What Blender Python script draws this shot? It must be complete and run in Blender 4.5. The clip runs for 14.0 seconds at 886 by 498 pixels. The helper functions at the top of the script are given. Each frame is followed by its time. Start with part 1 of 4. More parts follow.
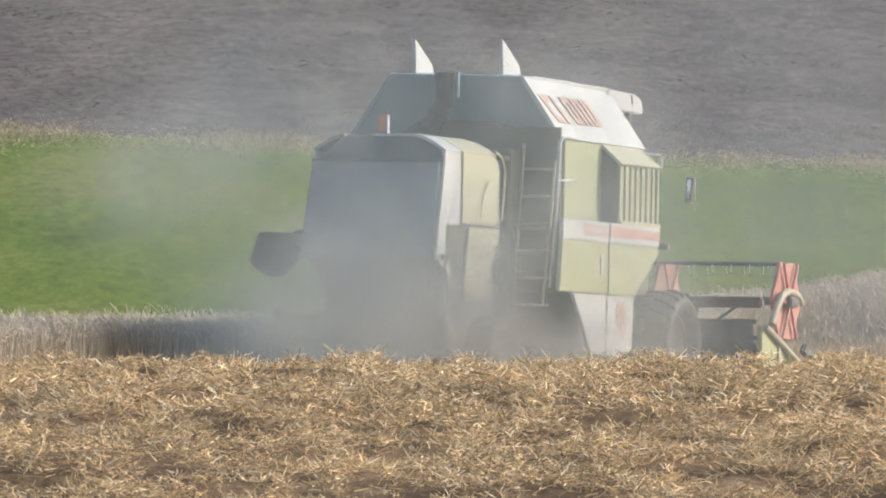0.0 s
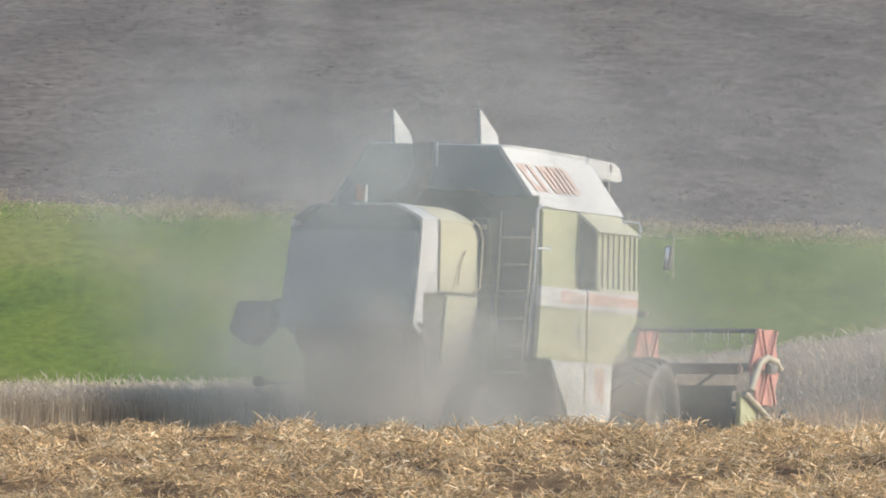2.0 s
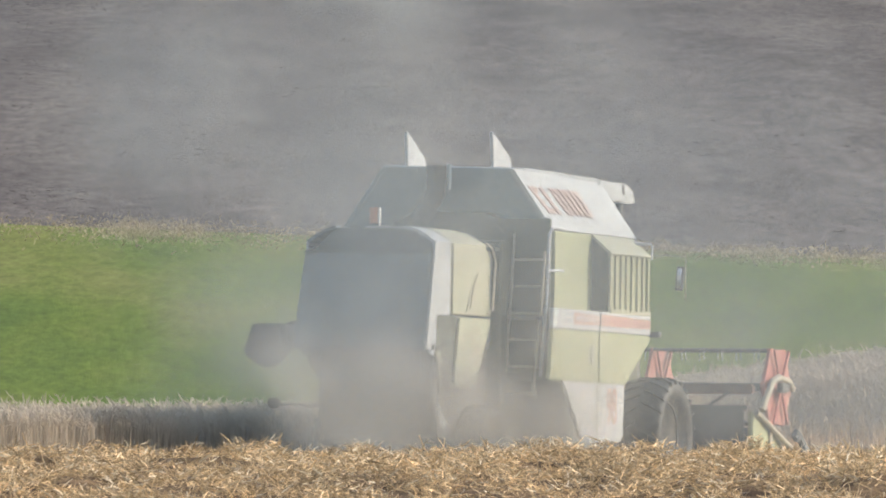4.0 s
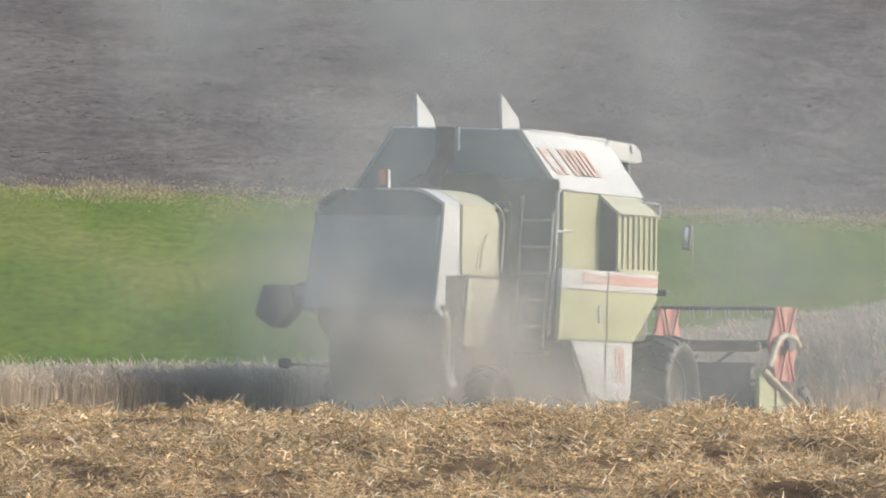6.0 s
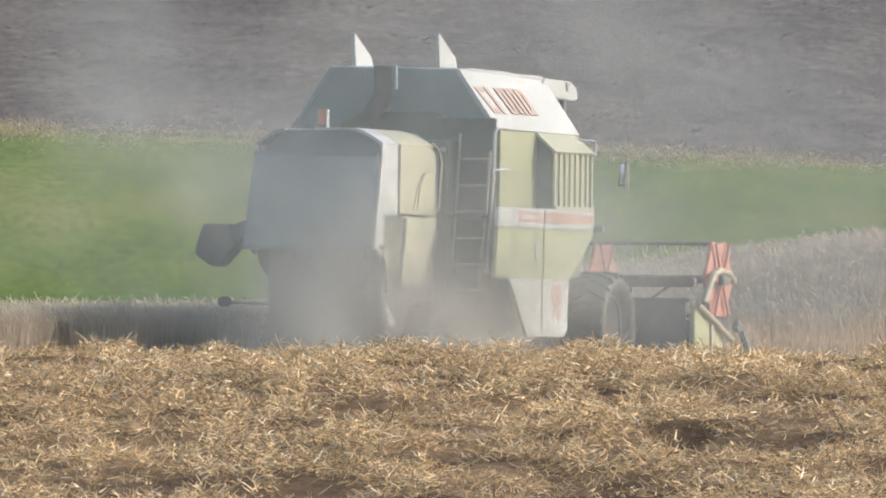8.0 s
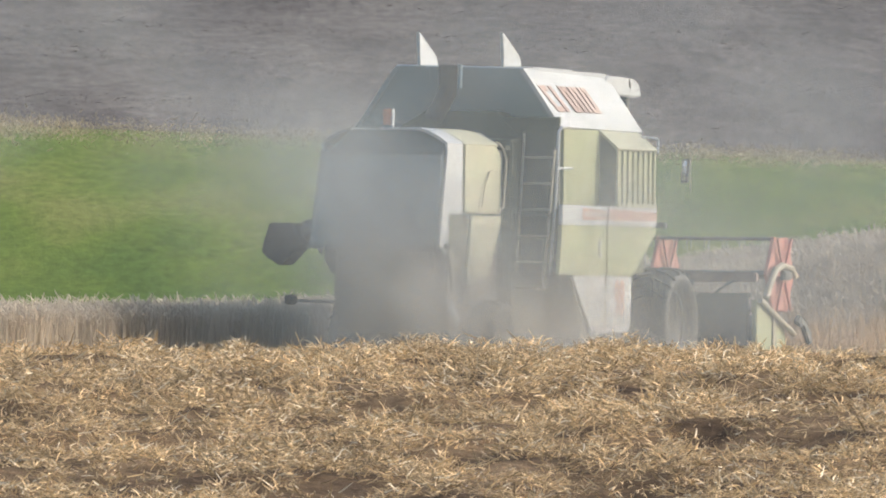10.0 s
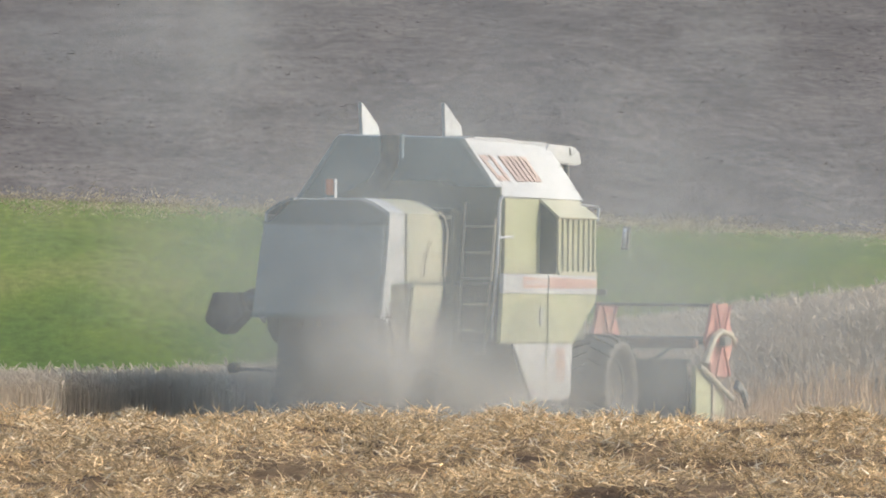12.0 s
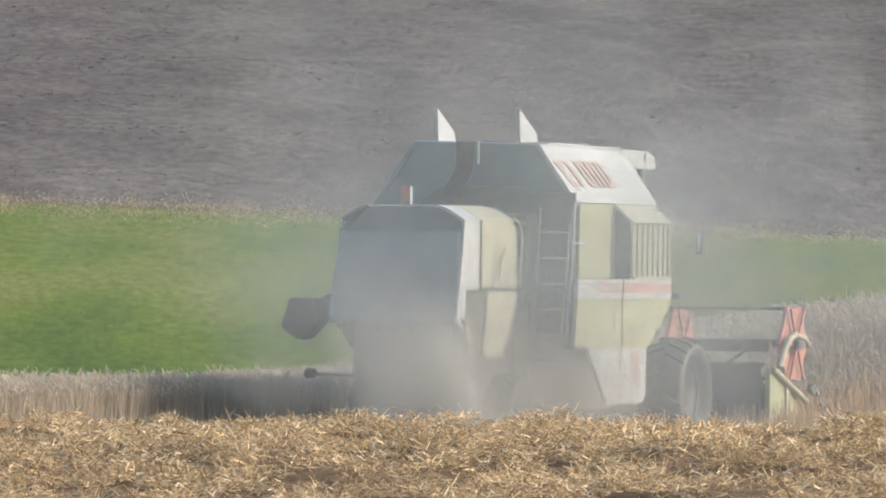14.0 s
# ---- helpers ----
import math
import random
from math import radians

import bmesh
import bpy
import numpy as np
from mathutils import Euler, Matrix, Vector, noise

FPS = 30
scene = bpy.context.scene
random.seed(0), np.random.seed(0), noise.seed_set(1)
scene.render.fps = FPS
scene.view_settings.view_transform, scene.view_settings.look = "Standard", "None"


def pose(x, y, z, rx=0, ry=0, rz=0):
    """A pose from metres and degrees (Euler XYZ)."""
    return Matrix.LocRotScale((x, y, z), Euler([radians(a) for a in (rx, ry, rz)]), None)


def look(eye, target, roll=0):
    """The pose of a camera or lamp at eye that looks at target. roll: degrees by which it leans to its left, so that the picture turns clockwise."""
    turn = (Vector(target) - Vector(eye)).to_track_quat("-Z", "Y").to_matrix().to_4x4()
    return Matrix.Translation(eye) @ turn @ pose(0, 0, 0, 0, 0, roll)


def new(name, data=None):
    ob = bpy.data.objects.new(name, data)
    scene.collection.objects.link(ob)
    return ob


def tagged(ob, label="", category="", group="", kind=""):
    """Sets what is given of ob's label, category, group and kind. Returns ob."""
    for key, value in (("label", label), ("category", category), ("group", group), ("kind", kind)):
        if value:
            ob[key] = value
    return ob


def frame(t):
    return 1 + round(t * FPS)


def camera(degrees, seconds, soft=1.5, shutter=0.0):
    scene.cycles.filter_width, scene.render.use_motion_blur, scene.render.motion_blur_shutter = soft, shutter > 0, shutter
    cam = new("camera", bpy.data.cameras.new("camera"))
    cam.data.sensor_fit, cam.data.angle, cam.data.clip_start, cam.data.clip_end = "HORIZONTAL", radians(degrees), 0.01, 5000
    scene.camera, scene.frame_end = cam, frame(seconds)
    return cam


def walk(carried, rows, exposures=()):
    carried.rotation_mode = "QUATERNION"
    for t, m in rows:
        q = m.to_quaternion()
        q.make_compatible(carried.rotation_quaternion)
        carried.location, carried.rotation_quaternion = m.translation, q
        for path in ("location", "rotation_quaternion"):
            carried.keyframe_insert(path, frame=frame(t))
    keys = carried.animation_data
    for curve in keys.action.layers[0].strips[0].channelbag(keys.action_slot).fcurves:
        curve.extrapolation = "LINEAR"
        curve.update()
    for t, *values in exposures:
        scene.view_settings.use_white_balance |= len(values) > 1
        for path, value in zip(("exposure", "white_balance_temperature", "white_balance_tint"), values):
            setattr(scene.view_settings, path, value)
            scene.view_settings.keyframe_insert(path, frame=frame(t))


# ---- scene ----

# ---- camera: a long lens held by hand, it only turns ----
F = 25500.0          # focal length for a picture 1568 wide
cam = camera(2 * math.degrees(math.atan(784 / F)), 14.0, soft=1.9)
PATH = [
    (0, 90.0024, 0.0140),
    (0.5, 90.0154, -0.1098),
    (1, 90.1252, -0.1497),
    (1.5, 90.3054, -0.1308),
    (2, 90.2704, -0.2640),
    (2.5, 90.2125, -0.3528),
    (3, 90.2725, -0.3734),
    (3.2, 90.3316, -0.3740),
    (5.3, 90.3638, -0.4459),
    (5.5, 90.2949, -0.4512),
    (6, 90.1983, -0.5445),
    (6.5, 90.2600, -0.6332),
    (7, 90.2480, -0.7836),
    (7.5, 90.0395, -0.9205),
    (8, 89.9534, -0.9706),
    (8.2, 90.0044, -0.9412),
    (10.3, 89.9428, -0.8896),
    (10.5, 89.9471, -0.9311),
    (11, 90.0148, -1.0757),
    (11.5, 89.9976, -1.2234),
    (12, 90.2195, -1.2960),
    (12.5, 90.2208, -1.2728),
    (13, 90.2106, -1.2991),
    (13.5, 90.1934, -1.3513),
    (14, 90.2401, -1.1700),
]
walk(cam, [(t, pose(0, 0, 0, rx, 0, rz)) for t, rx, rz in PATH])

# ---- light: sun from ahead and to the right of the machine, thin haze ----
SUN_TURN, SUN_RISE = 79.0, 26.5
world = bpy.data.worlds.new("sky")
scene.world = world
world.use_nodes = True
wn = world.node_tree
sky = wn.nodes.new("ShaderNodeTexSky")
sky.sky_type, sky.sun_disc = "NISHITA", False
sky.sun_elevation, sky.sun_rotation = radians(SUN_RISE), radians(SUN_TURN)
sky.air_density, sky.dust_density = 1.2, 3.0
wn.links.new(sky.outputs["Color"], wn.nodes["Background"].inputs["Color"])
wn.nodes["Background"].inputs["Strength"].default_value = 0.17
sun = new("sun", bpy.data.lights.new("sun", "SUN"))
sun.data.energy, sun.data.angle, sun.data.color = 2.65, radians(0.7), (1.0, 0.945, 0.88)
to_sun = Vector((math.sin(radians(SUN_TURN)) * math.cos(radians(SUN_RISE)),
                 math.cos(radians(SUN_TURN)) * math.cos(radians(SUN_RISE)), math.sin(radians(SUN_RISE))))
sun.matrix_world = look(to_sun * 400 + Vector((0, 162, 0)), (0, 162, 0))
scene.view_settings.exposure = 0.405
scene.cycles.transparent_max_bounces = 64


# ---- materials ----
def mat(name, col, rough=0.6, metal=0.0, var=0.18, scale=2.0, fine=40.0, bump=0.15, dust=0.0, island=0.0,
        translucent=0.0, stretch=(1, 1, 1), spec=0.5):
    """A worn surface: base colour with broad stains and fine grain, and dust lying on it in patches."""
    m = bpy.data.materials.new(name)
    m.use_nodes = True
    nt = m.node_tree
    bsdf = nt.nodes["Principled BSDF"]
    bsdf.inputs["Roughness"].default_value = rough
    bsdf.inputs["Metallic"].default_value = metal
    bsdf.inputs["Specular IOR Level"].default_value = spec
    tc = nt.nodes.new("ShaderNodeTexCoord")
    mp = nt.nodes.new("ShaderNodeMapping")
    mp.inputs["Scale"].default_value = stretch
    nt.links.new(tc.outputs["Object"], mp.inputs["Vector"])
    last = None
    for s, amount, detail in ((scale, var, 5), (fine, var * 0.7, 4)):
        n = nt.nodes.new("ShaderNodeTexNoise")
        n.inputs["Scale"].default_value, n.inputs["Detail"].default_value = s, detail
        nt.links.new(mp.outputs["Vector"], n.inputs["Vector"])
        r = nt.nodes.new("ShaderNodeMapRange")
        r.inputs["From Min"].default_value, r.inputs["From Max"].default_value = 0.3, 0.7
        r.inputs["To Min"].default_value, r.inputs["To Max"].default_value = 1 - amount, 1 + amount
        nt.links.new(n.outputs["Fac"], r.inputs["Value"])
        if last is None:
            last, broad = r.outputs["Result"], n
        else:
            mul = nt.nodes.new("ShaderNodeMath")
            mul.operation = "MULTIPLY"
            nt.links.new(last, mul.inputs[0])
            nt.links.new(r.outputs["Result"], mul.inputs[1])
            last, grain = mul.outputs[0], n
    if island:
        g = nt.nodes.new("ShaderNodeNewGeometry")
        r = nt.nodes.new("ShaderNodeMapRange")
        r.inputs["To Min"].default_value, r.inputs["To Max"].default_value = 1 - island, 1 + island
        nt.links.new(g.outputs["Random Per Island"], r.inputs["Value"])
        mul = nt.nodes.new("ShaderNodeMath")
        mul.operation = "MULTIPLY"
        nt.links.new(last, mul.inputs[0])
        nt.links.new(r.outputs["Result"], mul.inputs[1])
        last = mul.outputs[0]
    tint = nt.nodes.new("ShaderNodeVectorMath")
    tint.operation = "SCALE"
    tint.inputs[0].default_value = col
    nt.links.new(last, tint.inputs["Scale"])
    out = tint.outputs["Vector"]
    if dust:
        r = nt.nodes.new("ShaderNodeMapRange")
        r.inputs["From Min"].default_value, r.inputs["From Max"].default_value = 0.35, 0.7
        r.inputs["To Min"].default_value, r.inputs["To Max"].default_value = dust * 0.5, min(1, dust * 1.5)
        nt.links.new(broad.outputs["Fac"], r.inputs["Value"])
        mx = nt.nodes.new("ShaderNodeMix")
        mx.data_type = "RGBA"
        nt.links.new(r.outputs["Result"], mx.inputs["Factor"])
        nt.links.new(out, mx.inputs[6])
        mx.inputs[7].default_value = (0.36, 0.33, 0.27, 1)
        out = mx.outputs[2]
    nt.links.new(out, bsdf.inputs["Base Color"])
    if bump:
        b = nt.nodes.new("ShaderNodeBump")
        b.inputs["Strength"].default_value, b.inputs["Distance"].default_value = bump, 0.02
        nt.links.new(grain.outputs["Fac"], b.inputs["Height"])
        nt.links.new(b.outputs["Normal"], bsdf.inputs["Normal"])
    if translucent:
        tr = nt.nodes.new("ShaderNodeBsdfTranslucent")
        nt.links.new(out, tr.inputs["Color"])
        ms = nt.nodes.new("ShaderNodeMixShader")
        ms.inputs["Fac"].default_value = translucent
        nt.links.new(bsdf.outputs[0], ms.inputs[1])
        nt.links.new(tr.outputs[0], ms.inputs[2])
        nt.links.new(ms.outputs[0], nt.nodes["Material Output"].inputs["Surface"])
    return m


def layered(name, tones, rough=0.95, bump=0.6, grain=6.0, patch=0.15, stretch=(1, 1, 1), depth=0.1, contrast=0.45):
    """A field surface: three tones laid in patches, with fine grain and relief."""
    m = bpy.data.materials.new(name)
    m.use_nodes = True
    nt = m.node_tree
    bsdf = nt.nodes["Principled BSDF"]
    bsdf.inputs["Roughness"].default_value = rough
    bsdf.inputs["Specular IOR Level"].default_value = 0.15
    tc = nt.nodes.new("ShaderNodeTexCoord")
    mp = nt.nodes.new("ShaderNodeMapping")
    mp.inputs["Scale"].default_value = stretch
    nt.links.new(tc.outputs["Object"], mp.inputs["Vector"])
    n1 = nt.nodes.new("ShaderNodeTexNoise")
    n1.inputs["Scale"].default_value, n1.inputs["Detail"].default_value = patch, 6
    n1.inputs["Roughness"].default_value = 0.6
    n2 = nt.nodes.new("ShaderNodeTexNoise")
    n2.inputs["Scale"].default_value, n2.inputs["Detail"].default_value = grain, 6
    n2.inputs["Roughness"].default_value = 0.7
    for n in (n1, n2):
        nt.links.new(mp.outputs["Vector"], n.inputs["Vector"])
    ramp = nt.nodes.new("ShaderNodeValToRGB")
    els = ramp.color_ramp.elements
    els[0].position, els[0].color = 0.36, (*tones[0], 1)
    els[1].position, els[1].color = 0.64, (*tones[2], 1)
    mid = els.new(0.5)
    mid.color = (*tones[1], 1)
    nt.links.new(n1.outputs["Fac"], ramp.inputs["Fac"])
    r = nt.nodes.new("ShaderNodeMapRange")
    r.inputs["From Min"].default_value, r.inputs["From Max"].default_value = 0.32, 0.68
    r.inputs["To Min"].default_value, r.inputs["To Max"].default_value = 1 - contrast, 1 + contrast
    nt.links.new(n2.outputs["Fac"], r.inputs["Value"])
    sc = nt.nodes.new("ShaderNodeVectorMath")
    sc.operation = "SCALE"
    nt.links.new(ramp.outputs["Color"], sc.inputs[0])
    nt.links.new(r.outputs["Result"], sc.inputs["Scale"])
    nt.links.new(sc.outputs["Vector"], bsdf.inputs["Base Color"])
    b = nt.nodes.new("ShaderNodeBump")
    b.inputs["Strength"].default_value, b.inputs["Distance"].default_value = bump, depth
    nt.links.new(n2.outputs["Fac"], b.inputs["Height"])
    nt.links.new(b.outputs["Normal"], bsdf.inputs["Normal"])
    return m


GREEN_PAINT = mat("green_paint", (0.335, 0.375, 0.21), 0.5, dust=0.25, var=0.1, bump=0.03)
PALE_GREEN = mat("pale_green_paint", (0.44, 0.465, 0.325), 0.55, dust=0.45, var=0.1, bump=0.03)
WHITE_PAINT = mat("white_paint", (0.47, 0.50, 0.53), 0.55, dust=0.09, var=0.08, bump=0.03)
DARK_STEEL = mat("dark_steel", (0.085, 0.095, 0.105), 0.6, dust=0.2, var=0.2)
# this blue-grey takes in the shade and dust on the tank's rear
SHADE_GREY_SHEET = mat("shade_grey_sheet_metal", (0.28, 0.36, 0.40), 0.55, dust=0.2, var=0.12, bump=0.05)
# hood and hatch colours: bluish shade of the tail painted in, hatch less dark
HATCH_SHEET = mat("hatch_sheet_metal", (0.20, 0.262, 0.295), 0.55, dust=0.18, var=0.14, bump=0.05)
SHADE_BLUE_SHEET = mat("shade_blue_sheet_metal", (0.12, 0.155, 0.175), 0.55, dust=0.12, var=0.15, bump=0.05)
# olive darkened so that the shade of the body's recesses is in the colour
SHADED_OLIVE = mat("shaded_olive_sheet_metal", (0.065, 0.078, 0.05), 0.6, dust=0.1, var=0.2)
RUBBER = mat("rubber", (0.03, 0.031, 0.033), 0.6, dust=0.1, var=0.2, scale=5)
# dust share covers real dust and the paling by haze, both in the colour
RED_PAINT = mat("red_paint", (0.55, 0.15, 0.13), 0.5, dust=0.42, var=0.15, bump=0.03)
FADED_RED = mat("faded_red_lettering", (0.49, 0.275, 0.26), 0.6, dust=0.3, var=0.12, bump=0.02)
PALE_RED = mat("sun_bleached_red", (0.47, 0.325, 0.295), 0.6, dust=0.25, var=0.12, bump=0.02)
BEIGE_PAINT = mat("beige_paint", (0.45, 0.41, 0.31), 0.6, dust=0.3)
ORANGE = mat("orange_plastic", (0.66, 0.19, 0.08), 0.4, dust=0.18)
GLASS_DARK = mat("tinted_cab_glass", (0.03, 0.045, 0.05), 0.08, var=0.05, bump=0.0)
MAROON = mat("maroon_paint", (0.12, 0.05, 0.045), 0.6, dust=0.25)
STRAW = mat("straw", (0.575, 0.42, 0.24), 0.6, var=0.26, scale=0.9, fine=8, bump=0.0, island=0.62, translucent=0.2)
# brighter copy of the straw, stands for sunlit highlights on single stalks
HIGHLIGHT_STRAW = mat("highlight_straw", (0.74, 0.63, 0.45), 0.5, var=0.12, scale=0.9, fine=8, bump=0.0, island=0.3, translucent=0.15)
CLOD = mat("soil_clods", (0.135, 0.119, 0.112), 0.95, var=0.15, scale=0.3, fine=12, bump=0.3, island=0.16, spec=0.1)
CROP = mat("ripe_cereal", (0.54, 0.475, 0.39), 0.75, var=0.12, scale=0.5, fine=5, bump=0.0, island=0.14, translucent=0.35)
STUBBLE = mat("stubble_stalks", (0.56, 0.42, 0.28), 0.75, var=0.2, scale=0.5, fine=5, bump=0.0, island=0.25, translucent=0.3)
DRY_GRASS = mat("dry_grass", (0.44, 0.375, 0.25), 0.8, var=0.2, scale=0.4, fine=5, bump=0.0, island=0.25, translucent=0.3)
# bed toned dark: shade in the gaps between straws is put into its colour
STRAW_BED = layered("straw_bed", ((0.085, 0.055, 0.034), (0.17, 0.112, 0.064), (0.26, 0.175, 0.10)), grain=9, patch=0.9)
FIELD_SOIL = layered("stubble_soil", ((0.18, 0.14, 0.09), (0.26, 0.21, 0.14), (0.34, 0.28, 0.19)), grain=8, patch=0.5)
MEADOW = layered("meadow_grass", ((0.080, 0.126, 0.027), (0.116, 0.162, 0.030), (0.162, 0.182, 0.050)), grain=11.0, patch=0.55,
                 stretch=(0.5, 0.075, 0.3), bump=0.2, contrast=0.28)
PLOUGHED = layered("ploughed_soil", ((0.092, 0.080, 0.076), (0.118, 0.103, 0.097), (0.146, 0.128, 0.118)), grain=3.5, patch=0.3,
                   stretch=(1.1, 0.2, 0.3), bump=0.18, depth=0.15, contrast=0.38)


# ---- mesh helpers ----
def part(name, bm, material, parent, label="", smooth=False):
    me = bpy.data.meshes.new(name)
    bm.normal_update()
    bm.to_mesh(me)
    bm.free()
    me.materials.append(material)
    if smooth:
        for p in me.polygons:
            p.use_smooth = True
    ob = new(name, me)
    if parent is not None:
        ob.parent = parent
    if label:
        tagged(ob, label)
    return ob


def prism(poly, axis, a, b, bevel=0.0, bm=None):
    """A plate: a polygon in the plane across the axis ('x': (y, z), 'y': (x, z), 'z': (x, y)), from a to b along it."""
    own = bmesh.new()
    def at(p, d):
        return {"x": (d, p[0], p[1]), "y": (p[0], d, p[1]), "z": (p[0], p[1], d)}[axis]
    lo = [own.verts.new(at(p, a)) for p in poly]
    hi = [own.verts.new(at(p, b)) for p in poly]
    own.faces.new(lo)
    own.faces.new(hi[::-1])
    n = len(poly)
    for i in range(n):
        own.faces.new((lo[i], hi[i], hi[(i + 1) % n], lo[(i + 1) % n]))
    bmesh.ops.recalc_face_normals(own, faces=own.faces)
    if bevel:
        bmesh.ops.bevel(own, geom=own.edges[:], offset=bevel, segments=2, affect="EDGES", clamp_overlap=True)
    return merged(bm, own)


def merged(bm, own):
    if bm is None:
        return own
    me = bpy.data.meshes.new("join")
    own.to_mesh(me)
    own.free()
    bm.from_mesh(me)
    bpy.data.meshes.remove(me)
    return bm


def box(x0, x1, y0, y1, z0, z1, bevel=0.01, bm=None):
    return prism([(x0, z0), (x1, z0), (x1, z1), (x0, z1)], "y", y0, y1, bevel, bm)


def tube(points, r, sides=10, bm=None):
    """A bent round tube through the points."""
    own = bmesh.new()
    pts = [Vector(p) for p in points]
    rings = []
    up = None
    for i, p in enumerate(pts):
        d = (pts[min(i + 1, len(pts) - 1)] - pts[max(i - 1, 0)]).normalized()
        if up is None:
            up = d.orthogonal().normalized()
        side = d.cross(up).normalized()
        up = side.cross(d).normalized()
        rings.append([own.verts.new(p + r * (math.cos(k * math.tau / sides) * up + math.sin(k * math.tau / sides) * side))
                      for k in range(sides)])
    for a, b in zip(rings, rings[1:]):
        for k in range(sides):
            own.faces.new((a[k], a[(k + 1) % sides], b[(k + 1) % sides], b[k]))
    own.faces.new(rings[0][::-1])
    own.faces.new(rings[-1])
    bmesh.ops.recalc_face_normals(own, faces=own.faces)
    return merged(bm, own)


def lathe(profile, axis, centre, sides=40, bm=None):
    """A body of revolution round the local x axis: profile of (x, radius)."""
    own = bmesh.new()
    rings = [[own.verts.new((centre[0] + x, centre[1] + r * math.cos(k * math.tau / sides), centre[2] + r * math.sin(k * math.tau / sides)))
              for k in range(sides)] for x, r in profile]
    for a, b in zip(rings, rings[1:]):
        for k in range(sides):
            own.faces.new((a[k], a[(k + 1) % sides], b[(k + 1) % sides], b[k]))
    own.faces.new(rings[0])
    own.faces.new(rings[-1][::-1])
    bmesh.ops.recalc_face_normals(own, faces=own.faces)
    return merged(bm, own)


def quad_shell(a, b, c, d, thick, bm=None):
    """A flat four-cornered sheet with thickness, grown against its normal."""
    a, b, c, d = (Vector(v) for v in (a, b, c, d))
    n = (b - a).cross(d - a).normalized() * thick
    own = bmesh.new()
    v = [own.verts.new(p) for p in (a, b, c, d)] + [own.verts.new(p - n) for p in (a, b, c, d)]
    for f in ((0, 1, 2, 3), (7, 6, 5, 4), (0, 4, 5, 1), (1, 5, 6, 2), (2, 6, 7, 3), (3, 7, 4, 0)):
        own.faces.new([v[i] for i in f])
    bmesh.ops.recalc_face_normals(own, faces=own.faces)
    return merged(bm, own)


# ---- the land: one sheet from behind the camera to the horizon ----
HEAD = radians(21.2)                       # the machine drives away and to the right
START = Vector((-0.804, 162.0, -1.853))      # behind the machine, on the ground line of its chassis
LEVEL = -1.80


def hollow(x, y):
    """How deep the straw mat sinks at a place, 0 to 1."""
    return min(1, max(0, -0.16 - noise.noise((x * 1.2, y * 0.5, 12))) * 4)


def land(x, y):
    """Height of the ground."""
    u = 784 + x / max(y, 36.0) * F
    w = min(max((u - 600) / 1600, -0.3), 1.4)
    bank = 0.0010 * min(max(u - 1060, 0), 1300)          # the field climbs towards the right
    def v(row, pix):
        return -(pix - 441) / F * row
    rows = [(-4000, -1.6), (0, -1.6), (60, v(60, 1090)), (77, v(77, 925)), (90, v(90, 700)), (96.6, v(96.6, 662)), (101, v(101, 666)),
            (111, v(111, 705)), (129, -1.75), (153, LEVEL), (172, LEVEL), (187, LEVEL + bank), (252, v(252, 254 + 66 * w)),
            (480, v(480, -310)), (900, 27.0), (4000, 60.0)]
    for (y0, z0), (y1, z1) in zip(rows, rows[1:]):
        if y <= y1:
            k = (y - y0) / (y1 - y0)
            break
    z = z0 + (z1 - z0) * k
    if 60 < y < 120:
        z += 0.10 * noise.noise((x * 1.3, y * 0.67, 2)) + 0.06 * noise.noise((x * 3.2, y * 1.33, 5)) - 0.14 * hollow(x, y)
    if 180 < y < 600:
        fade = min(1, (y - 180) / 36)
        z += fade * 0.10 * noise.noise((x * 0.12, y * 0.083, 9))
    return z


def build_land():
    ys = [-4000, -1000, -200, -50, 0, 30, 54] + [60 + 0.3 * i for i in range(150)] + [105 + 2.4 * i for i in range(31)] \
        + [180 + 1.2 * i for i in range(60)] + [252 + 4.8 * i for i in range(48)] + [482.4, 540, 660, 900, 2500, 4000]
    xs = [-4000, -1000, -200, -60] + [-20 + 0.4 * i for i in range(125)] + [30 + 2 * i for i in range(6)] + [60, 200, 1000, 4000]
    verts = [(x, y, land(x, y)) for y in ys for x in xs]
    n = len(xs)
    faces = [(j * n + i, j * n + i + 1, (j + 1) * n + i + 1, (j + 1) * n + i) for j in range(len(ys) - 1) for i in range(n - 1)]
    me = bpy.data.meshes.new("ground")
    me.from_pydata(verts, [], faces)
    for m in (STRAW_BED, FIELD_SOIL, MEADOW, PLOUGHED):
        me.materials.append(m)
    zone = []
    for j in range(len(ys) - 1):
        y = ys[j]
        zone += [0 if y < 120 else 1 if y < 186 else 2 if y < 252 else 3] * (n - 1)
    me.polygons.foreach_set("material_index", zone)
    me.polygons.foreach_set("use_smooth", [True] * len(zone))
    return tagged(new("ground", me), "rolling farmland of straw, green meadow and brown ploughed soil", "field", kind="structure")


build_land()


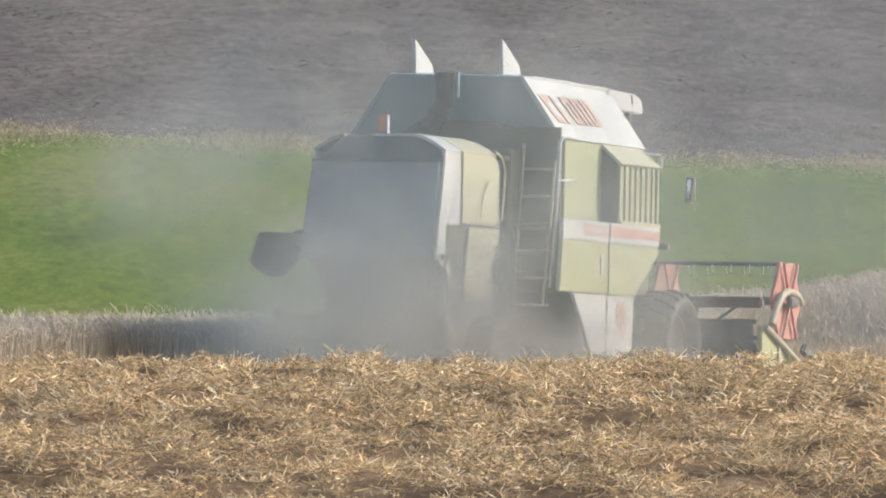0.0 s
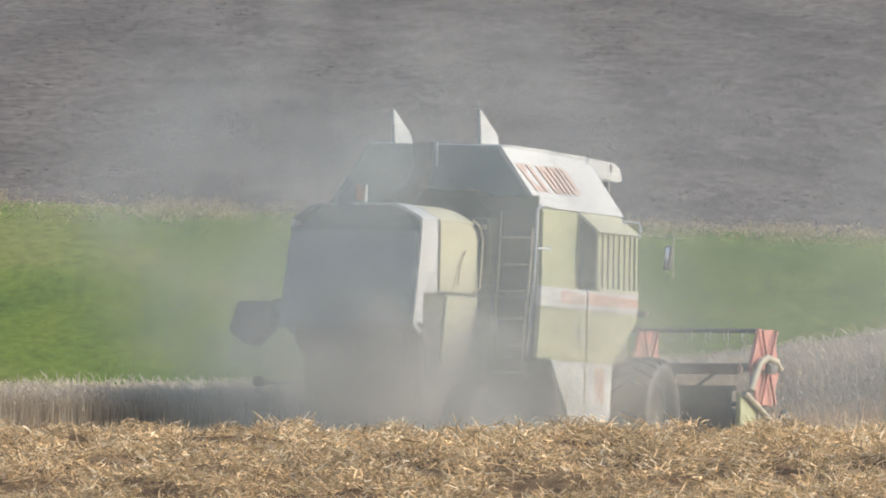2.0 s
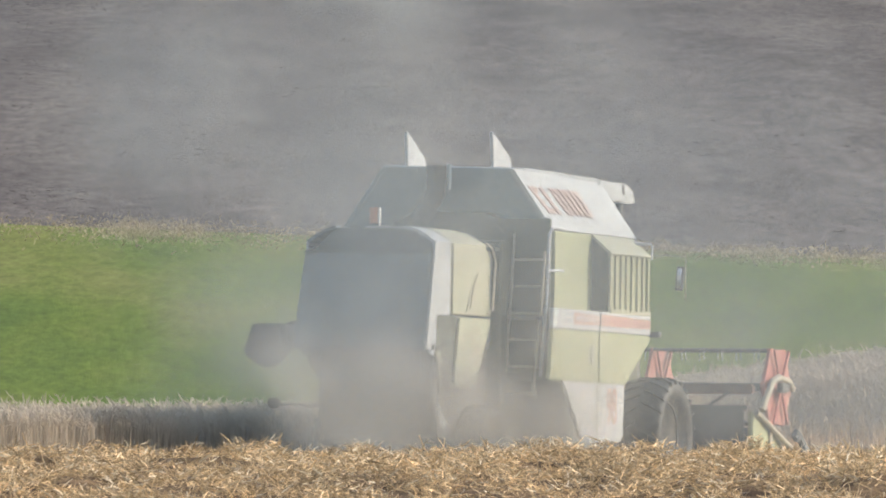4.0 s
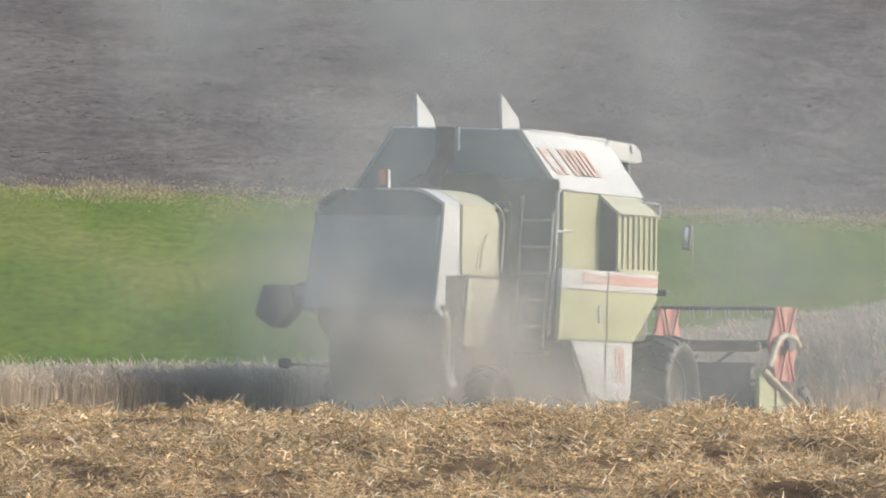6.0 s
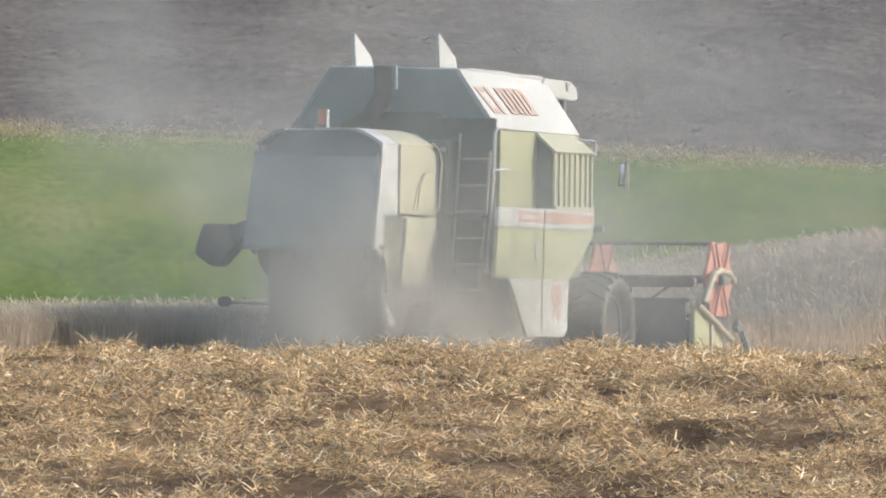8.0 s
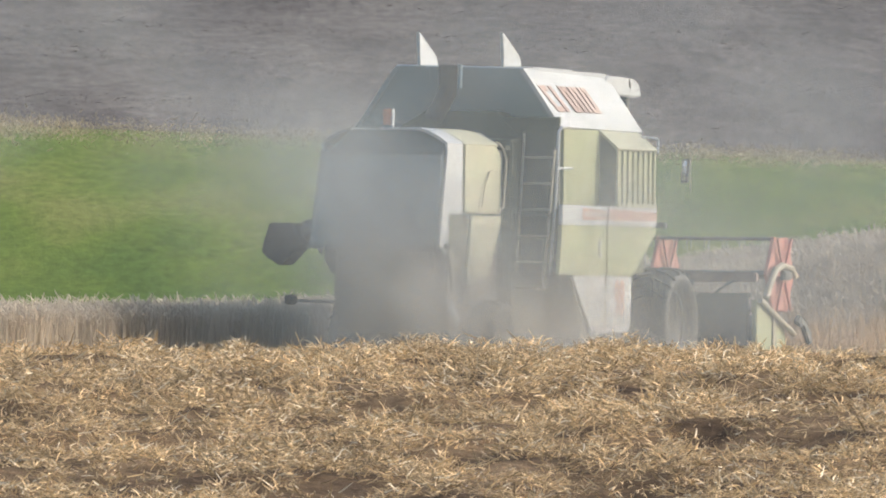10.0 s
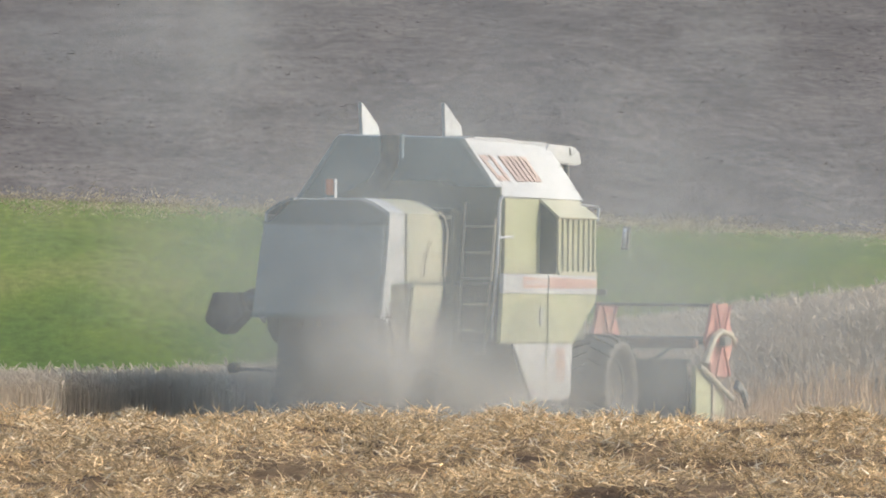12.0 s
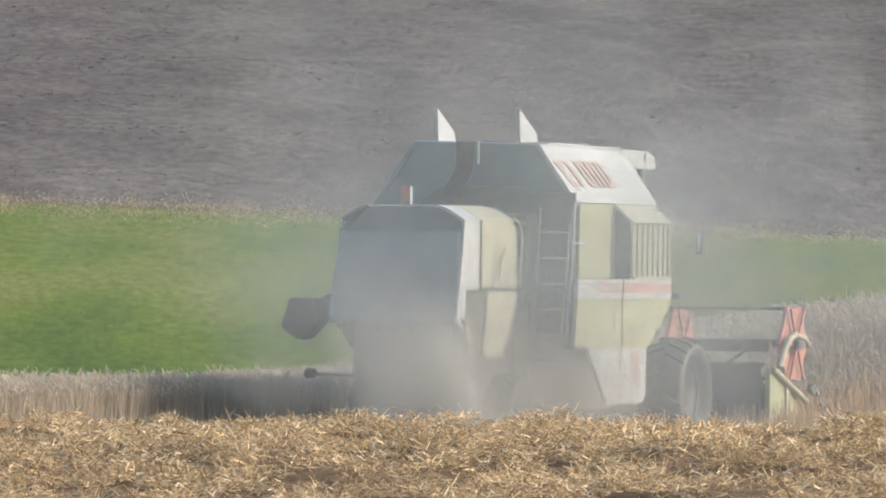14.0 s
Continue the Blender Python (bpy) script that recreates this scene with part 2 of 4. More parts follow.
def strips(name, bases, tips, widths, bends, material, label, category):
    """Many thin bent stalks in one mesh, two segments each. Arrays of places; one object of stuff."""
    n = len(bases)
    d = tips - bases
    side = np.cross(d, np.random.normal(size=(n, 3)))
    side /= np.linalg.norm(side, axis=1)[:, None] + 1e-9
    w = side * widths[:, None] / 2
    mid = (bases + tips) / 2 + bends
    v = np.stack([bases - w, bases + w, mid - w, mid + w, tips - w * 0.5, tips + w * 0.5], 1).reshape(-1, 3)
    k = np.arange(n)[:, None] * 6
    faces = np.concatenate([k + np.array([[0, 1, 3, 2]]), k + np.array([[2, 3, 5, 4]])], 0).ravel()
    me = bpy.data.meshes.new(name)
    me.vertices.add(len(v))
    me.vertices.foreach_set("co", v.ravel())
    me.loops.add(len(faces))
    me.loops.foreach_set("vertex_index", faces)
    me.polygons.add(2 * n)
    me.polygons.foreach_set("loop_start", np.arange(2 * n) * 4)
    me.polygons.foreach_set("loop_total", np.full(2 * n, 4))
    me.update(calc_edges=True)
    me.validate()
    me.materials.append(material)
    return tagged(new(name, me), label, category, kind="stuff")


def swath():
    """Cut straw lying in a loose, lumpy mat over the near rise."""
    rng = np.random.default_rng(4)
    n = 200000
    y = 76.2 + 24 * rng.random(n) ** 0.8
    x = (rng.uniform(-110, 2320, n) - 784) / F * y
    z = np.array([land(a, b) for a, b in zip(x, y)])
    lump = np.array([noise.noise((a * 1.6, b * 0.58, 3)) + 0.7 * noise.noise((a * 4.5, b * 1.5, 7)) for a, b in zip(x, y)])
    sunk = np.array([hollow(a, b) for a, b in zip(x, y)])
    # straw thins out in hollows, where the shade-dark bed shows through
    keep = rng.random(n) < np.clip(0.66 + 1.6 * lump, 0.04, 1) * np.clip(1 - 1.1 * sunk, 0.28, 1)
    x, y, z, lump = x[keep], y[keep], z[keep], lump[keep]
    n = len(x)
    heap = np.clip(lump + 0.35, 0, 1)
    base = np.stack([x, y, z + 0.13 * heap * rng.random(n)], 1)
    turn, rise = rng.uniform(0, math.tau, n), rng.normal(0.2, 0.42, n)
    length = rng.uniform(0.025, 0.095, n) + rng.uniform(0.02, 0.07, n) * (rng.random(n) > 0.93)
    d = np.stack([np.cos(turn) * np.cos(rise), np.sin(turn) * np.cos(rise), np.abs(np.sin(rise))], 1) * length[:, None]
    bend = rng.normal(0, 0.005, (n, 3))
    strips("loose_straw", base, base + d, rng.uniform(0.003, 0.0085, n), bend, STRAW, "golden brown cut straw lying in a loose matted layer", "straw")
    pick = rng.choice(n, 5200, replace=False)           # pale stalks lying on top, some on end; highlights put into their colour
    m = len(pick)
    turn, rise = rng.uniform(0, math.tau, m), rng.uniform(-0.1, 0.75, m)
    d = np.stack([np.cos(turn) * np.cos(rise), np.sin(turn) * np.cos(rise), np.sin(rise)], 1) * rng.uniform(0.04, 0.10, m)[:, None]
    top = base[pick] + np.array([0, 0, 0.025])
    strips("highlight_straw", top, top + d, rng.uniform(0.005, 0.0095, m), rng.normal(0, 0.003, (m, 3)), HIGHLIGHT_STRAW, "pale stalks painted as bright highlights, scattered over the matted straw", "straw")


swath()


def crop():
    """Ripe standing cereal beyond the machine's track, up to the meadow's edge."""
    rng = np.random.default_rng(7)
    fwd, right = np.array([math.sin(HEAD), math.cos(HEAD)]), np.array([math.cos(HEAD), -math.sin(HEAD)])
    parts = []
    n = 60000
    y = rng.uniform(154.8, 187.8, n)
    x = (rng.uniform(-150, 2400, n) - 784) / F * y
    rel = np.stack([x - START.x, y - START.y], 1)
    a, r = rel @ fwd, rel @ right
    keep = (r < -2.45) | (y > 180.5)
    edge = np.exp(-(-2.45 - r).clip(0) / 2.5)
    keep &= (rng.random(n) < 0.35 + 0.65 * edge) | (y > 180.5)
    x, y = x[keep], y[keep]
    m = 16000
    r2, a2 = -2.45 - rng.exponential(0.35, m), rng.uniform(-8, 22, m)
    x = np.concatenate([x, START.x + a2 * fwd[0] + r2 * right[0]])
    y = np.concatenate([y, START.y + a2 * fwd[1] + r2 * right[1]])
    m = 60000
    y3 = rng.uniform(180.5, 187.8, m)
    x = np.concatenate([x, (rng.uniform(900, 2400, m) - 784) / F * y3])
    y = np.concatenate([y, y3])
    n = len(x)
    z = np.array([land(p, q) for p, q in zip(x, y)])
    h = rng.normal(0.86, 0.055, n) + 0.06 * np.array([noise.noise((p * 0.7, q * 0.7, 1)) for p, q in zip(x, y)])
    track = (x - START.x) * right[0] + (y - START.y) * right[1]
    h *= np.where(track > -2.45, np.clip((y - 180) / 3.6 + rng.normal(0, 0.12, n), 0.3, 1), 1)    # ragged, trampled front on the open side
    base = np.stack([x, y, z - 0.02], 1)
    lean = np.stack([rng.normal(-0.03, 0.07, n), rng.normal(0, 0.07, n), h], 1)
    strips("standing_cereal", base, base + lean, rng.uniform(0.008, 0.016, n), rng.normal(0, 0.02, (n, 3)), CROP,
           "pale ripe standing cereal at the edge of the cut", "cereal crop")
    nod = np.stack([rng.normal(-0.02, 0.05, n), rng.normal(0, 0.05, n), rng.uniform(0.02, 0.11, n)], 1)
    tip = base + lean
    strips("cereal_ears", tip, tip + nod, rng.uniform(0.010, 0.017, n), rng.normal(0, 0.008, (n, 3)), CROP,
           "pale ripe ears on the standing cereal", "cereal crop")


crop()


def stubble():
    """Short cut stalks and trampled plants on the open ground before the standing cereal."""
    rng = np.random.default_rng(9)
    n = 26000
    y = rng.uniform(160, 181.5, n)
    x = (rng.uniform(1150, 2400, n) - 784) / F * y
    z = np.array([land(p, q) for p, q in zip(x, y)])
    h = rng.normal(0.24, 0.07, n).clip(0.08, 0.5) + 0.16 * np.clip((y - 176) / 5, 0, 1)
    base = np.stack([x, y, z - 0.02], 1)
    tip = base + np.stack([rng.normal(0, 0.06, n), rng.normal(0, 0.06, n), h], 1)
    strips("cereal_stubble", base, tip, rng.uniform(0.008, 0.016, n), rng.normal(0, 0.015, (n, 3)), STUBBLE, "warm brown stubble and trampled stalks before the standing cereal", "stubble")


stubble()


def edge_grass():
    """Dry tufts along the upper edge of the meadow."""
    rng = np.random.default_rng(11)
    n = 34000
    y = rng.normal(251.6, 2.2, n)
    u = rng.uniform(-200, 2500, n)
    x = (u - 784) / F * y
    clump = np.array([noise.noise((p * 0.45, 3, 0)) + 0.5 * noise.noise((p * 1.7, 8, 0)) for p in x])
    keep = rng.random(n) < np.clip(0.55 + 0.6 * clump, 0.2, 1)
    x, y, clump = x[keep], y[keep], clump[keep]
    n = len(x)
    z = np.array([land(p, q) for p, q in zip(x, y)])
    base = np.stack([x, y, z - 0.02], 1)
    tip = base + np.stack([rng.normal(0, 0.06, n), rng.normal(0, 0.06, n), rng.uniform(0.02, 0.08, n) * (1 + 0.8 * clump.clip(0))], 1)
    strips("dry_grass", base, tip, rng.uniform(0.010, 0.02, n), rng.normal(0, 0.015, (n, 3)), DRY_GRASS, "tufts of dry yellow grass along the meadow edge", "grass")


edge_grass()


def clods():
    """Broken lumps of soil over the ploughed field."""
    rng = np.random.default_rng(13)
    n = 45000
    y = 254.5 + 240 * rng.random(n) ** 1.1
    x = (rng.uniform(-150, 2400, n) - 784) / F * y
    z = np.array([land(p, q) for p, q in zip(x, y)])
    size = rng.lognormal(-3.75, 0.4, n).clip(0.012, 0.07)
    corner = np.array([(1, 0, 0), (0, 1, 0), (-1, 0, 0), (0, -1, 0), (0.15, 0.1, 0.8), (0, 0, -0.5)])
    v = (corner[None] + rng.normal(0, 0.28, (n, 6, 3))) * size[:, None, None] * np.array([1.4, 1.3, 0.17]) + np.stack([x, y, z], 1)[:, None]
    tri = np.array([(0, 1, 4), (1, 2, 4), (2, 3, 4), (3, 0, 4), (1, 0, 5), (2, 1, 5), (3, 2, 5), (0, 3, 5)])
    faces = (np.arange(n)[:, None, None] * 6 + tri[None]).reshape(-1)
    me = bpy.data.meshes.new("soil_clods")
    me.vertices.add(n * 6)
    me.vertices.foreach_set("co", v.ravel())
    me.loops.add(len(faces))
    me.loops.foreach_set("vertex_index", faces)
    me.polygons.add(n * 8)
    me.polygons.foreach_set("loop_start", np.arange(n * 8) * 3)
    me.polygons.foreach_set("loop_total", np.full(n * 8, 3))
    me.update(calc_edges=True)
    me.materials.append(CLOD)
    tagged(new("soil_clods", me), "grey-brown broken clods on the ploughed field", "soil", kind="stuff")


clods()


# ---- the combine harvester: x to its right, y ahead, z up, from its tail ----
def front_wheel(name, parent, x_out, x_in, y, z, R, lugs=22):
    """A driven wheel: tyre with slanted lugs, dished rim and hub. Pivot at its centre."""
    s = 1 if x_out > x_in else -1
    w = abs(x_out - x_in) / 2
    hubob = new(name)
    hubob.parent = parent
    hubob.location = ((x_out + x_in) / 2, y, z)
    prof = [(-w * 0.5, R * 0.58), (-w * 0.85, R * 0.66), (-w, R * 0.78), (-w * 0.95, R * 0.87), (-w * 0.8, R * 0.93), (-w * 0.3, R * 0.955), (w * 0.3, R * 0.955),
            (w * 0.8, R * 0.93), (w * 0.95, R * 0.87), (w, R * 0.78), (w * 0.85, R * 0.66), (w * 0.5, R * 0.58)]
    tyre = part("tyre", lathe(prof, "x", (0, 0, 0), 48), RUBBER, hubob, smooth=True)
    bm = None
    for i in range(lugs):
        for sgn in (-1, 1):
            a0 = (i + (0.25 if sgn > 0 else 0.75)) * math.tau / lugs
            own = bmesh.new()
            vs = []
            for t, rr in ((0.05, 1.0), (0.55, 1.0), (1.0, 0.94)):
                for da in (-0.03, 0.03):
                    for dr in (0, -0.07 * R):
                        an = a0 + da + t * 0.22
                        q = rr * R + dr
                        vs.append(own.verts.new((sgn * w * t, q * math.cos(an), q * math.sin(an))))
            for k in (0, 4):
                b0, b1, t0, t1 = k, k + 2, k + 4, k + 6
                own.faces.new((vs[b0], vs[b1], vs[t1], vs[t0]))
                own.faces.new((vs[b0 + 1], vs[t0 + 1], vs[t1 + 1], vs[b1 + 1]))
                own.faces.new((vs[b0], vs[t0], vs[t0 + 1], vs[b0 + 1]))
                own.faces.new((vs[b1], vs[b1 + 1], vs[t1 + 1], vs[t1]))
            own.faces.new((vs[0], vs[1], vs[3], vs[2]))
            own.faces.new((vs[8], vs[10], vs[11], vs[9]))
            bmesh.ops.recalc_face_normals(own, faces=own.faces)
            bm = merged(bm, own)
    tagged(part("tread", bm, RUBBER, tyre), kind="stuff")
    rim = part("rim", lathe([(-s * w * 0.5, R * 0.59), (s * w * 0.55, R * 0.60), (s * w * 0.55, R * 0.55), (s * w * 0.05, R * 0.48), (-s * w * 0.05, R * 0.2),
                             (s * w * 0.3, R * 0.16), (s * w * 0.3, R * 0.02)], "x", (0, 0, 0), 36), DARK_STEEL, hubob, smooth=False)
    for k in range(8):
        a = k * math.tau / 8
        part("wheel_nut", lathe([(0, 0.022), (s * 0.03, 0.022)], "x", (s * w * 0.3, R * 0.12 * math.cos(a), R * 0.12 * math.sin(a)), 6), SHADE_GREY_SHEET, rim)
    return hubob


def hatch_shell():
    """The rear hatch: a wide tray, leaning back, with rounded edges."""
    own = bmesh.new()
    rows = []
    for z, y, x0, x1 in ((1.765, -0.28, -0.845, 0.772), (2.40, -0.165, -0.815, 0.765), (2.85, -0.075, -0.785, 0.752)):
        rows.append([own.verts.new(p) for p in ((x0, y + 0.13, z), (x0, y, z), (x1, y, z), (x1, y + 0.13, z))])
    for a, b in zip(rows, rows[1:]):
        for k in range(4):
            own.faces.new((a[k], a[(k + 1) % 4], b[(k + 1) % 4], b[k]))
    own.faces.new(rows[0][::-1])
    own.faces.new(rows[-1])
    bmesh.ops.recalc_face_normals(own, faces=own.faces)
    bmesh.ops.bevel(own, geom=own.edges[:], offset=0.018, segments=2, affect="EDGES", clamp_overlap=True)
    return own


def shoulder(s, y0, y1, cut):
    """A rounded shoulder sheet over the edge of the hood, its front end cut back below."""
    own = bmesh.new()
    arc = [(0.44, 3.160), (0.56, 3.125), (0.68, 3.060), (0.755, 3.015), (0.793, 2.98)]
    rows = [[own.verts.new((s * (x + 0.0), y, z)) for x, z in arc] + [own.verts.new((s * (x - 0.02), y, z - 0.03)) for x, z in arc[::-1]]
            for y in (y0, (y0 + y1) / 2, y1)]
    for i, v in enumerate(rows[2][:5] + rows[2][5:][::-1]):
        v.co.y += cut * (i % 5) / 4
    n = len(rows[0])
    for a, b in zip(rows, rows[1:]):
        for k in range(n):
            own.faces.new((a[k], a[(k + 1) % n], b[(k + 1) % n], b[k]))
    own.faces.new(rows[0][::-1])
    own.faces.new(rows[2])
    bmesh.ops.recalc_face_normals(own, faces=own.faces)
    return own


def combine():
    top = tagged(new("combine_harvester"), "green and white combine harvester with a red reel, dusty, cutting cereal", "combine harvester")

    # rear straw hood: a narrower cap above, a proud rear hatch below, pale sides
    hb = bmesh.new()
    rings = []
    for y_low, y_high in ((-0.16, 0.06), (1.95, 1.95)):
        ring = []
        for x, z in ((-0.74, 1.80), (0.74, 1.80), (0.755, 2.88), (0.70, 2.99), (0.46, 3.14), (-0.46, 3.14), (-0.70, 2.92), (-0.755, 2.86)):
            k = min(1, (z - 1.80) / 1.1)
            ring.append(hb.verts.new((x, y_low + (y_high - y_low) * k, z)))
        rings.append(ring)
    hb.faces.new(rings[0])
    hb.faces.new(rings[1][::-1])
    for k in range(8):
        hb.faces.new((rings[0][k], rings[1][k], rings[1][(k + 1) % 8], rings[0][(k + 1) % 8]))
    bmesh.ops.recalc_face_normals(hb, faces=hb.faces)
    bmesh.ops.bevel(hb, geom=hb.edges[:], offset=0.015, segments=2, affect="EDGES")
    hood = part("straw_hood", hb, SHADE_BLUE_SHEET, top, "sheet metal hood, shade put into its dark blue-grey")
    hatch = part("rear_hatch", hatch_shell(), HATCH_SHEET, hood, "rear hatch standing proud of the hood, shade put into its blue-grey")
    part("rear_lip", box(-0.86, 0.785, -0.31, -0.20, 1.735, 1.785, 0.012), SHADE_BLUE_SHEET, hatch)
    part("hatch_top_edge", box(-0.80, 0.755, -0.085, 0.0, 2.845, 2.875, 0.01), SHADE_BLUE_SHEET, hatch)
    part("hatch_handle", tube([(-0.1, -0.28, 1.95), (-0.1, -0.33, 1.95), (0.1, -0.33, 1.95), (0.1, -0.28, 1.95)], 0.012), DARK_STEEL, hatch)
    for s in (1, -1):
        white = part("side_strip", prism([(-0.03, 2.85), (-0.03, 2.985), (0.50, 2.985), (0.50, 2.15), (0.06, 2.15), (0.06, 1.78), (-0.02, 1.66), (-0.10, 1.69), (-0.27, 1.79)], "x",
                                         s * 0.765, s * 0.79, 0.010), WHITE_PAINT, top, "dusty off-white side sheet")
        # left shoulder painted shade-dark, the sunny right one keeps its own paint
        part("shoulder", shoulder(s, -0.02, 0.50, 0.0), WHITE_PAINT if s > 0 else SHADE_BLUE_SHEET, white)
        part("hinge_pin", lathe([(0, 0.035), (s * 0.03, 0.03)], "x", (s * 0.79, -0.07, 1.775), 12), DARK_STEEL, white)
        green = part("engine_side_panel", prism([(0.54, 2.985), (1.50, 2.985), (1.68, 2.93), (1.76, 2.82), (1.76, 2.17), (0.54, 2.17)], "x", s * 0.765, s * 0.80, 0.012),
                     PALE_GREEN, top, "faded pale green side panel")
        # likewise here: the left sheet has shade in its colour
        part("shoulder", shoulder(s, 0.54, 1.50, 0.18), PALE_GREEN if s > 0 else SHADE_BLUE_SHEET, green)
        part("panel_seam", box(min(s * 0.758, s * 0.775), max(s * 0.758, s * 0.775), 0.495, 0.545, 2.15, 3.0, 0.003), SHADED_OLIVE, green)
        part("panel_recess", prism([(0.98, 2.22), (1.55, 2.22), (1.62, 2.62), (1.30, 2.66), (1.12, 2.50)], "x", s * 0.80, s * 0.808, 0.003), PALE_GREEN, green)
        part("recess_handle", tube([(s * 0.81, 1.10, 2.24), (s * 0.83, 1.14, 2.50), (s * 0.83, 1.30, 2.66), (s * 0.81, 1.60, 2.70)], 0.008, 8), BEIGE_PAINT, green)
        part("panel_rail", tube([(s * 0.83, 1.60, 2.2), (s * 0.85, 1.72, 2.25), (s * 0.85, 1.80, 2.8), (s * 0.84, 1.72, 2.95), (s * 0.82, 1.55, 3.02)], 0.014), BEIGE_PAINT, green)
        part("lower_flap", prism([(0.73, 2.14), (1.78, 2.14), (1.40, 1.55), (1.235, 1.35), (0.60, 1.35), (0.56, 1.42)], "x", s * 0.785, s * 0.82, 0.014), PALE_GREEN, top, "faded pale green lower flap")
        part("dark_guard", prism([(0.07, 2.14), (0.72, 2.14), (0.56, 1.44), (0.34, 1.44), (0.07, 1.60)], "x", s * 0.765, s * 0.785, 0.01), SHADED_OLIVE, top)
    # linkage and straw deflector on the open side
    part("hinge_bracket", prism([(-0.05, 1.72), (0.08, 1.74), (0.20, 1.56), (0.10, 1.52)], "x", 0.79, 0.82, 0.012), BEIGE_PAINT, top)
    part("spreader_arm", tube([(0.80, 0.05, 1.66), (0.80, 0.12, 1.45), (0.78, 0.20, 1.25)], 0.022), BEIGE_PAINT, top)
    part("chute_blade", prism([(0.05, 1.18), (0.12, 1.17), (0.46, 0.90), (0.34, 0.84), (0.20, 0.88)], "x", 0.78, 0.80, 0.008), WHITE_PAINT, top, "pale straw deflector blade")
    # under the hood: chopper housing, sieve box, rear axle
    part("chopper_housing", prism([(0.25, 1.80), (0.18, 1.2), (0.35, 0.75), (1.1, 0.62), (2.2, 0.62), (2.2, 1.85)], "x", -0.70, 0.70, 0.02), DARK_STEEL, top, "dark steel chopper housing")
    part("straw_outlet", prism([(-0.55, 1.72), (0.55, 1.72), (0.55, 1.30), (-0.55, 1.30)], "y", 0.14, 0.24, 0.01), RUBBER, top)
    for k in range(5):
        part("straw_walker", prism([(0.05, 1.70), (0.9, 1.78), (0.9, 1.72), (0.05, 1.62)], "x", -0.50 + k * 0.21, -0.34 + k * 0.21, 0.01), DARK_STEEL, top)
    part("rear_axle", box(-1.0, 1.0, 1.25, 1.45, 0.57, 0.75, 0.02), DARK_STEEL, top)
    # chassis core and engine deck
    part("body_core", prism([(1.95, 0.75), (1.95, 3.05), (2.65, 3.1), (5.6, 3.1), (5.6, 0.9), (4.9, 0.7)], "x", -0.86, 0.86, 0.02), SHADED_OLIVE, top, "dark olive threshing body")
    part("engine_deck", box(-1.2, 0.84, 1.8, 2.9, 2.93, 2.98, 0.008), SHADED_OLIVE, top)
    # added sheet: hides sunlit parts so the recess by the ladder stays dark
    part("recess_darkener", box(0.30, 1.33, 2.30, 2.36, 1.45, 3.33, 0.01), SHADED_OLIVE, top, "dark olive sheet added behind the ladder to keep the recess dark")
    # the shadow zone below the tank is drawn as this dark olive cover
    part("engine_cover", prism([(-1.05, 2.98), (0.98, 2.98), (0.54, 3.40), (-0.36, 3.40), (-0.78, 3.16)], "y", 2.28, 2.75, 0.02), SHADED_OLIVE, top, "dark olive engine cover under the tank")
    part("exhaust_pipe", tube([(-0.22, 2.16, 3.30), (-0.10, 2.18, 3.50), (-0.05, 2.20, 3.62), (-0.05, 2.22, 3.93)], 0.115, 18), RUBBER, top)
    part("tail_pipe", tube([(0.115, 2.18, 3.66), (0.115, 2.18, 3.95)], 0.026), SHADE_GREY_SHEET, top)
    beacon = part("beacon", tube([(-0.13, 0.42, 3.15), (-0.13, 0.42, 3.20)], 0.04), DARK_STEEL, top)
    part("beacon_lens", tube([(-0.13, 0.42, 3.20), (-0.13, 0.42, 3.37), (-0.13, 0.42, 3.385)], 0.056, 16), ORANGE, beacon, "faded orange beacon lens")
    # white plate drawn as the sunlit right edge of the beacon
    part("beacon_lit_edge", box(-0.072, -0.060, 0.38, 0.46, 3.14, 3.385, 0.004), WHITE_PAINT, beacon)
    part("roof_edge", box(-0.09, 0.45, 0.03, 0.07, 3.135, 3.165, 0.006), WHITE_PAINT, top, "pale folded edge of the hood roof")

    # grain tank: sloped sides, white on the right flank, shade-grey on the left
    yb, yt, yf = 2.72, 2.42, 5.52
    tank = part("tank_rear", quad_shell((-1.44, yb, 3.16), (1.19, yb, 3.22), (0.81, yt, 3.905), (-0.79, yt, 3.93), 0.05), SHADE_GREY_SHEET, top, "rear sheet of the grain tank, shade and dust put into its blue-grey")
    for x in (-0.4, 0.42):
        part("tank_rib", quad_shell((x - 0.03, yb - 0.01, 3.30), (x + 0.03, yb - 0.01, 3.30), (x + 0.03, yt - 0.012, 3.90), (x - 0.03, yt - 0.012, 3.90), 0.03), SHADE_GREY_SHEET, tank)
    for s in (1, -1):
        # left side painted in the shaded grey, right side in its white
        side = part("tank_side", quad_shell((s * (1.21 if s > 0 else 1.44), yb - 0.02, 3.22 if s > 0 else 3.16), (s * 1.22, yf + 0.02, 3.20), (s * 0.83, yf - 0.15, 3.845), (s * 0.82, yt, 3.91), s * 0.05), WHITE_PAINT if s == 1 else SHADE_GREY_SHEET, top, "sloped sheet metal tank side")
        # lettering drawn as plain slanted blocks
        if s == 1:
            o, ez = Vector((1.21, 0, 3.22)), Vector((-0.39, 0, 0.69)).normalized()
            def bar(y_low, y_high, w_low, w_high, d0, d1):
                ps = [o + Vector((0, yy, 0)) + ez * dz + Vector((0.010, 0, 0.006)) for yy, dz in ((y_low, d0), (y_low + w_low, d0), (y_high + w_high, d1), (y_high, d1))]
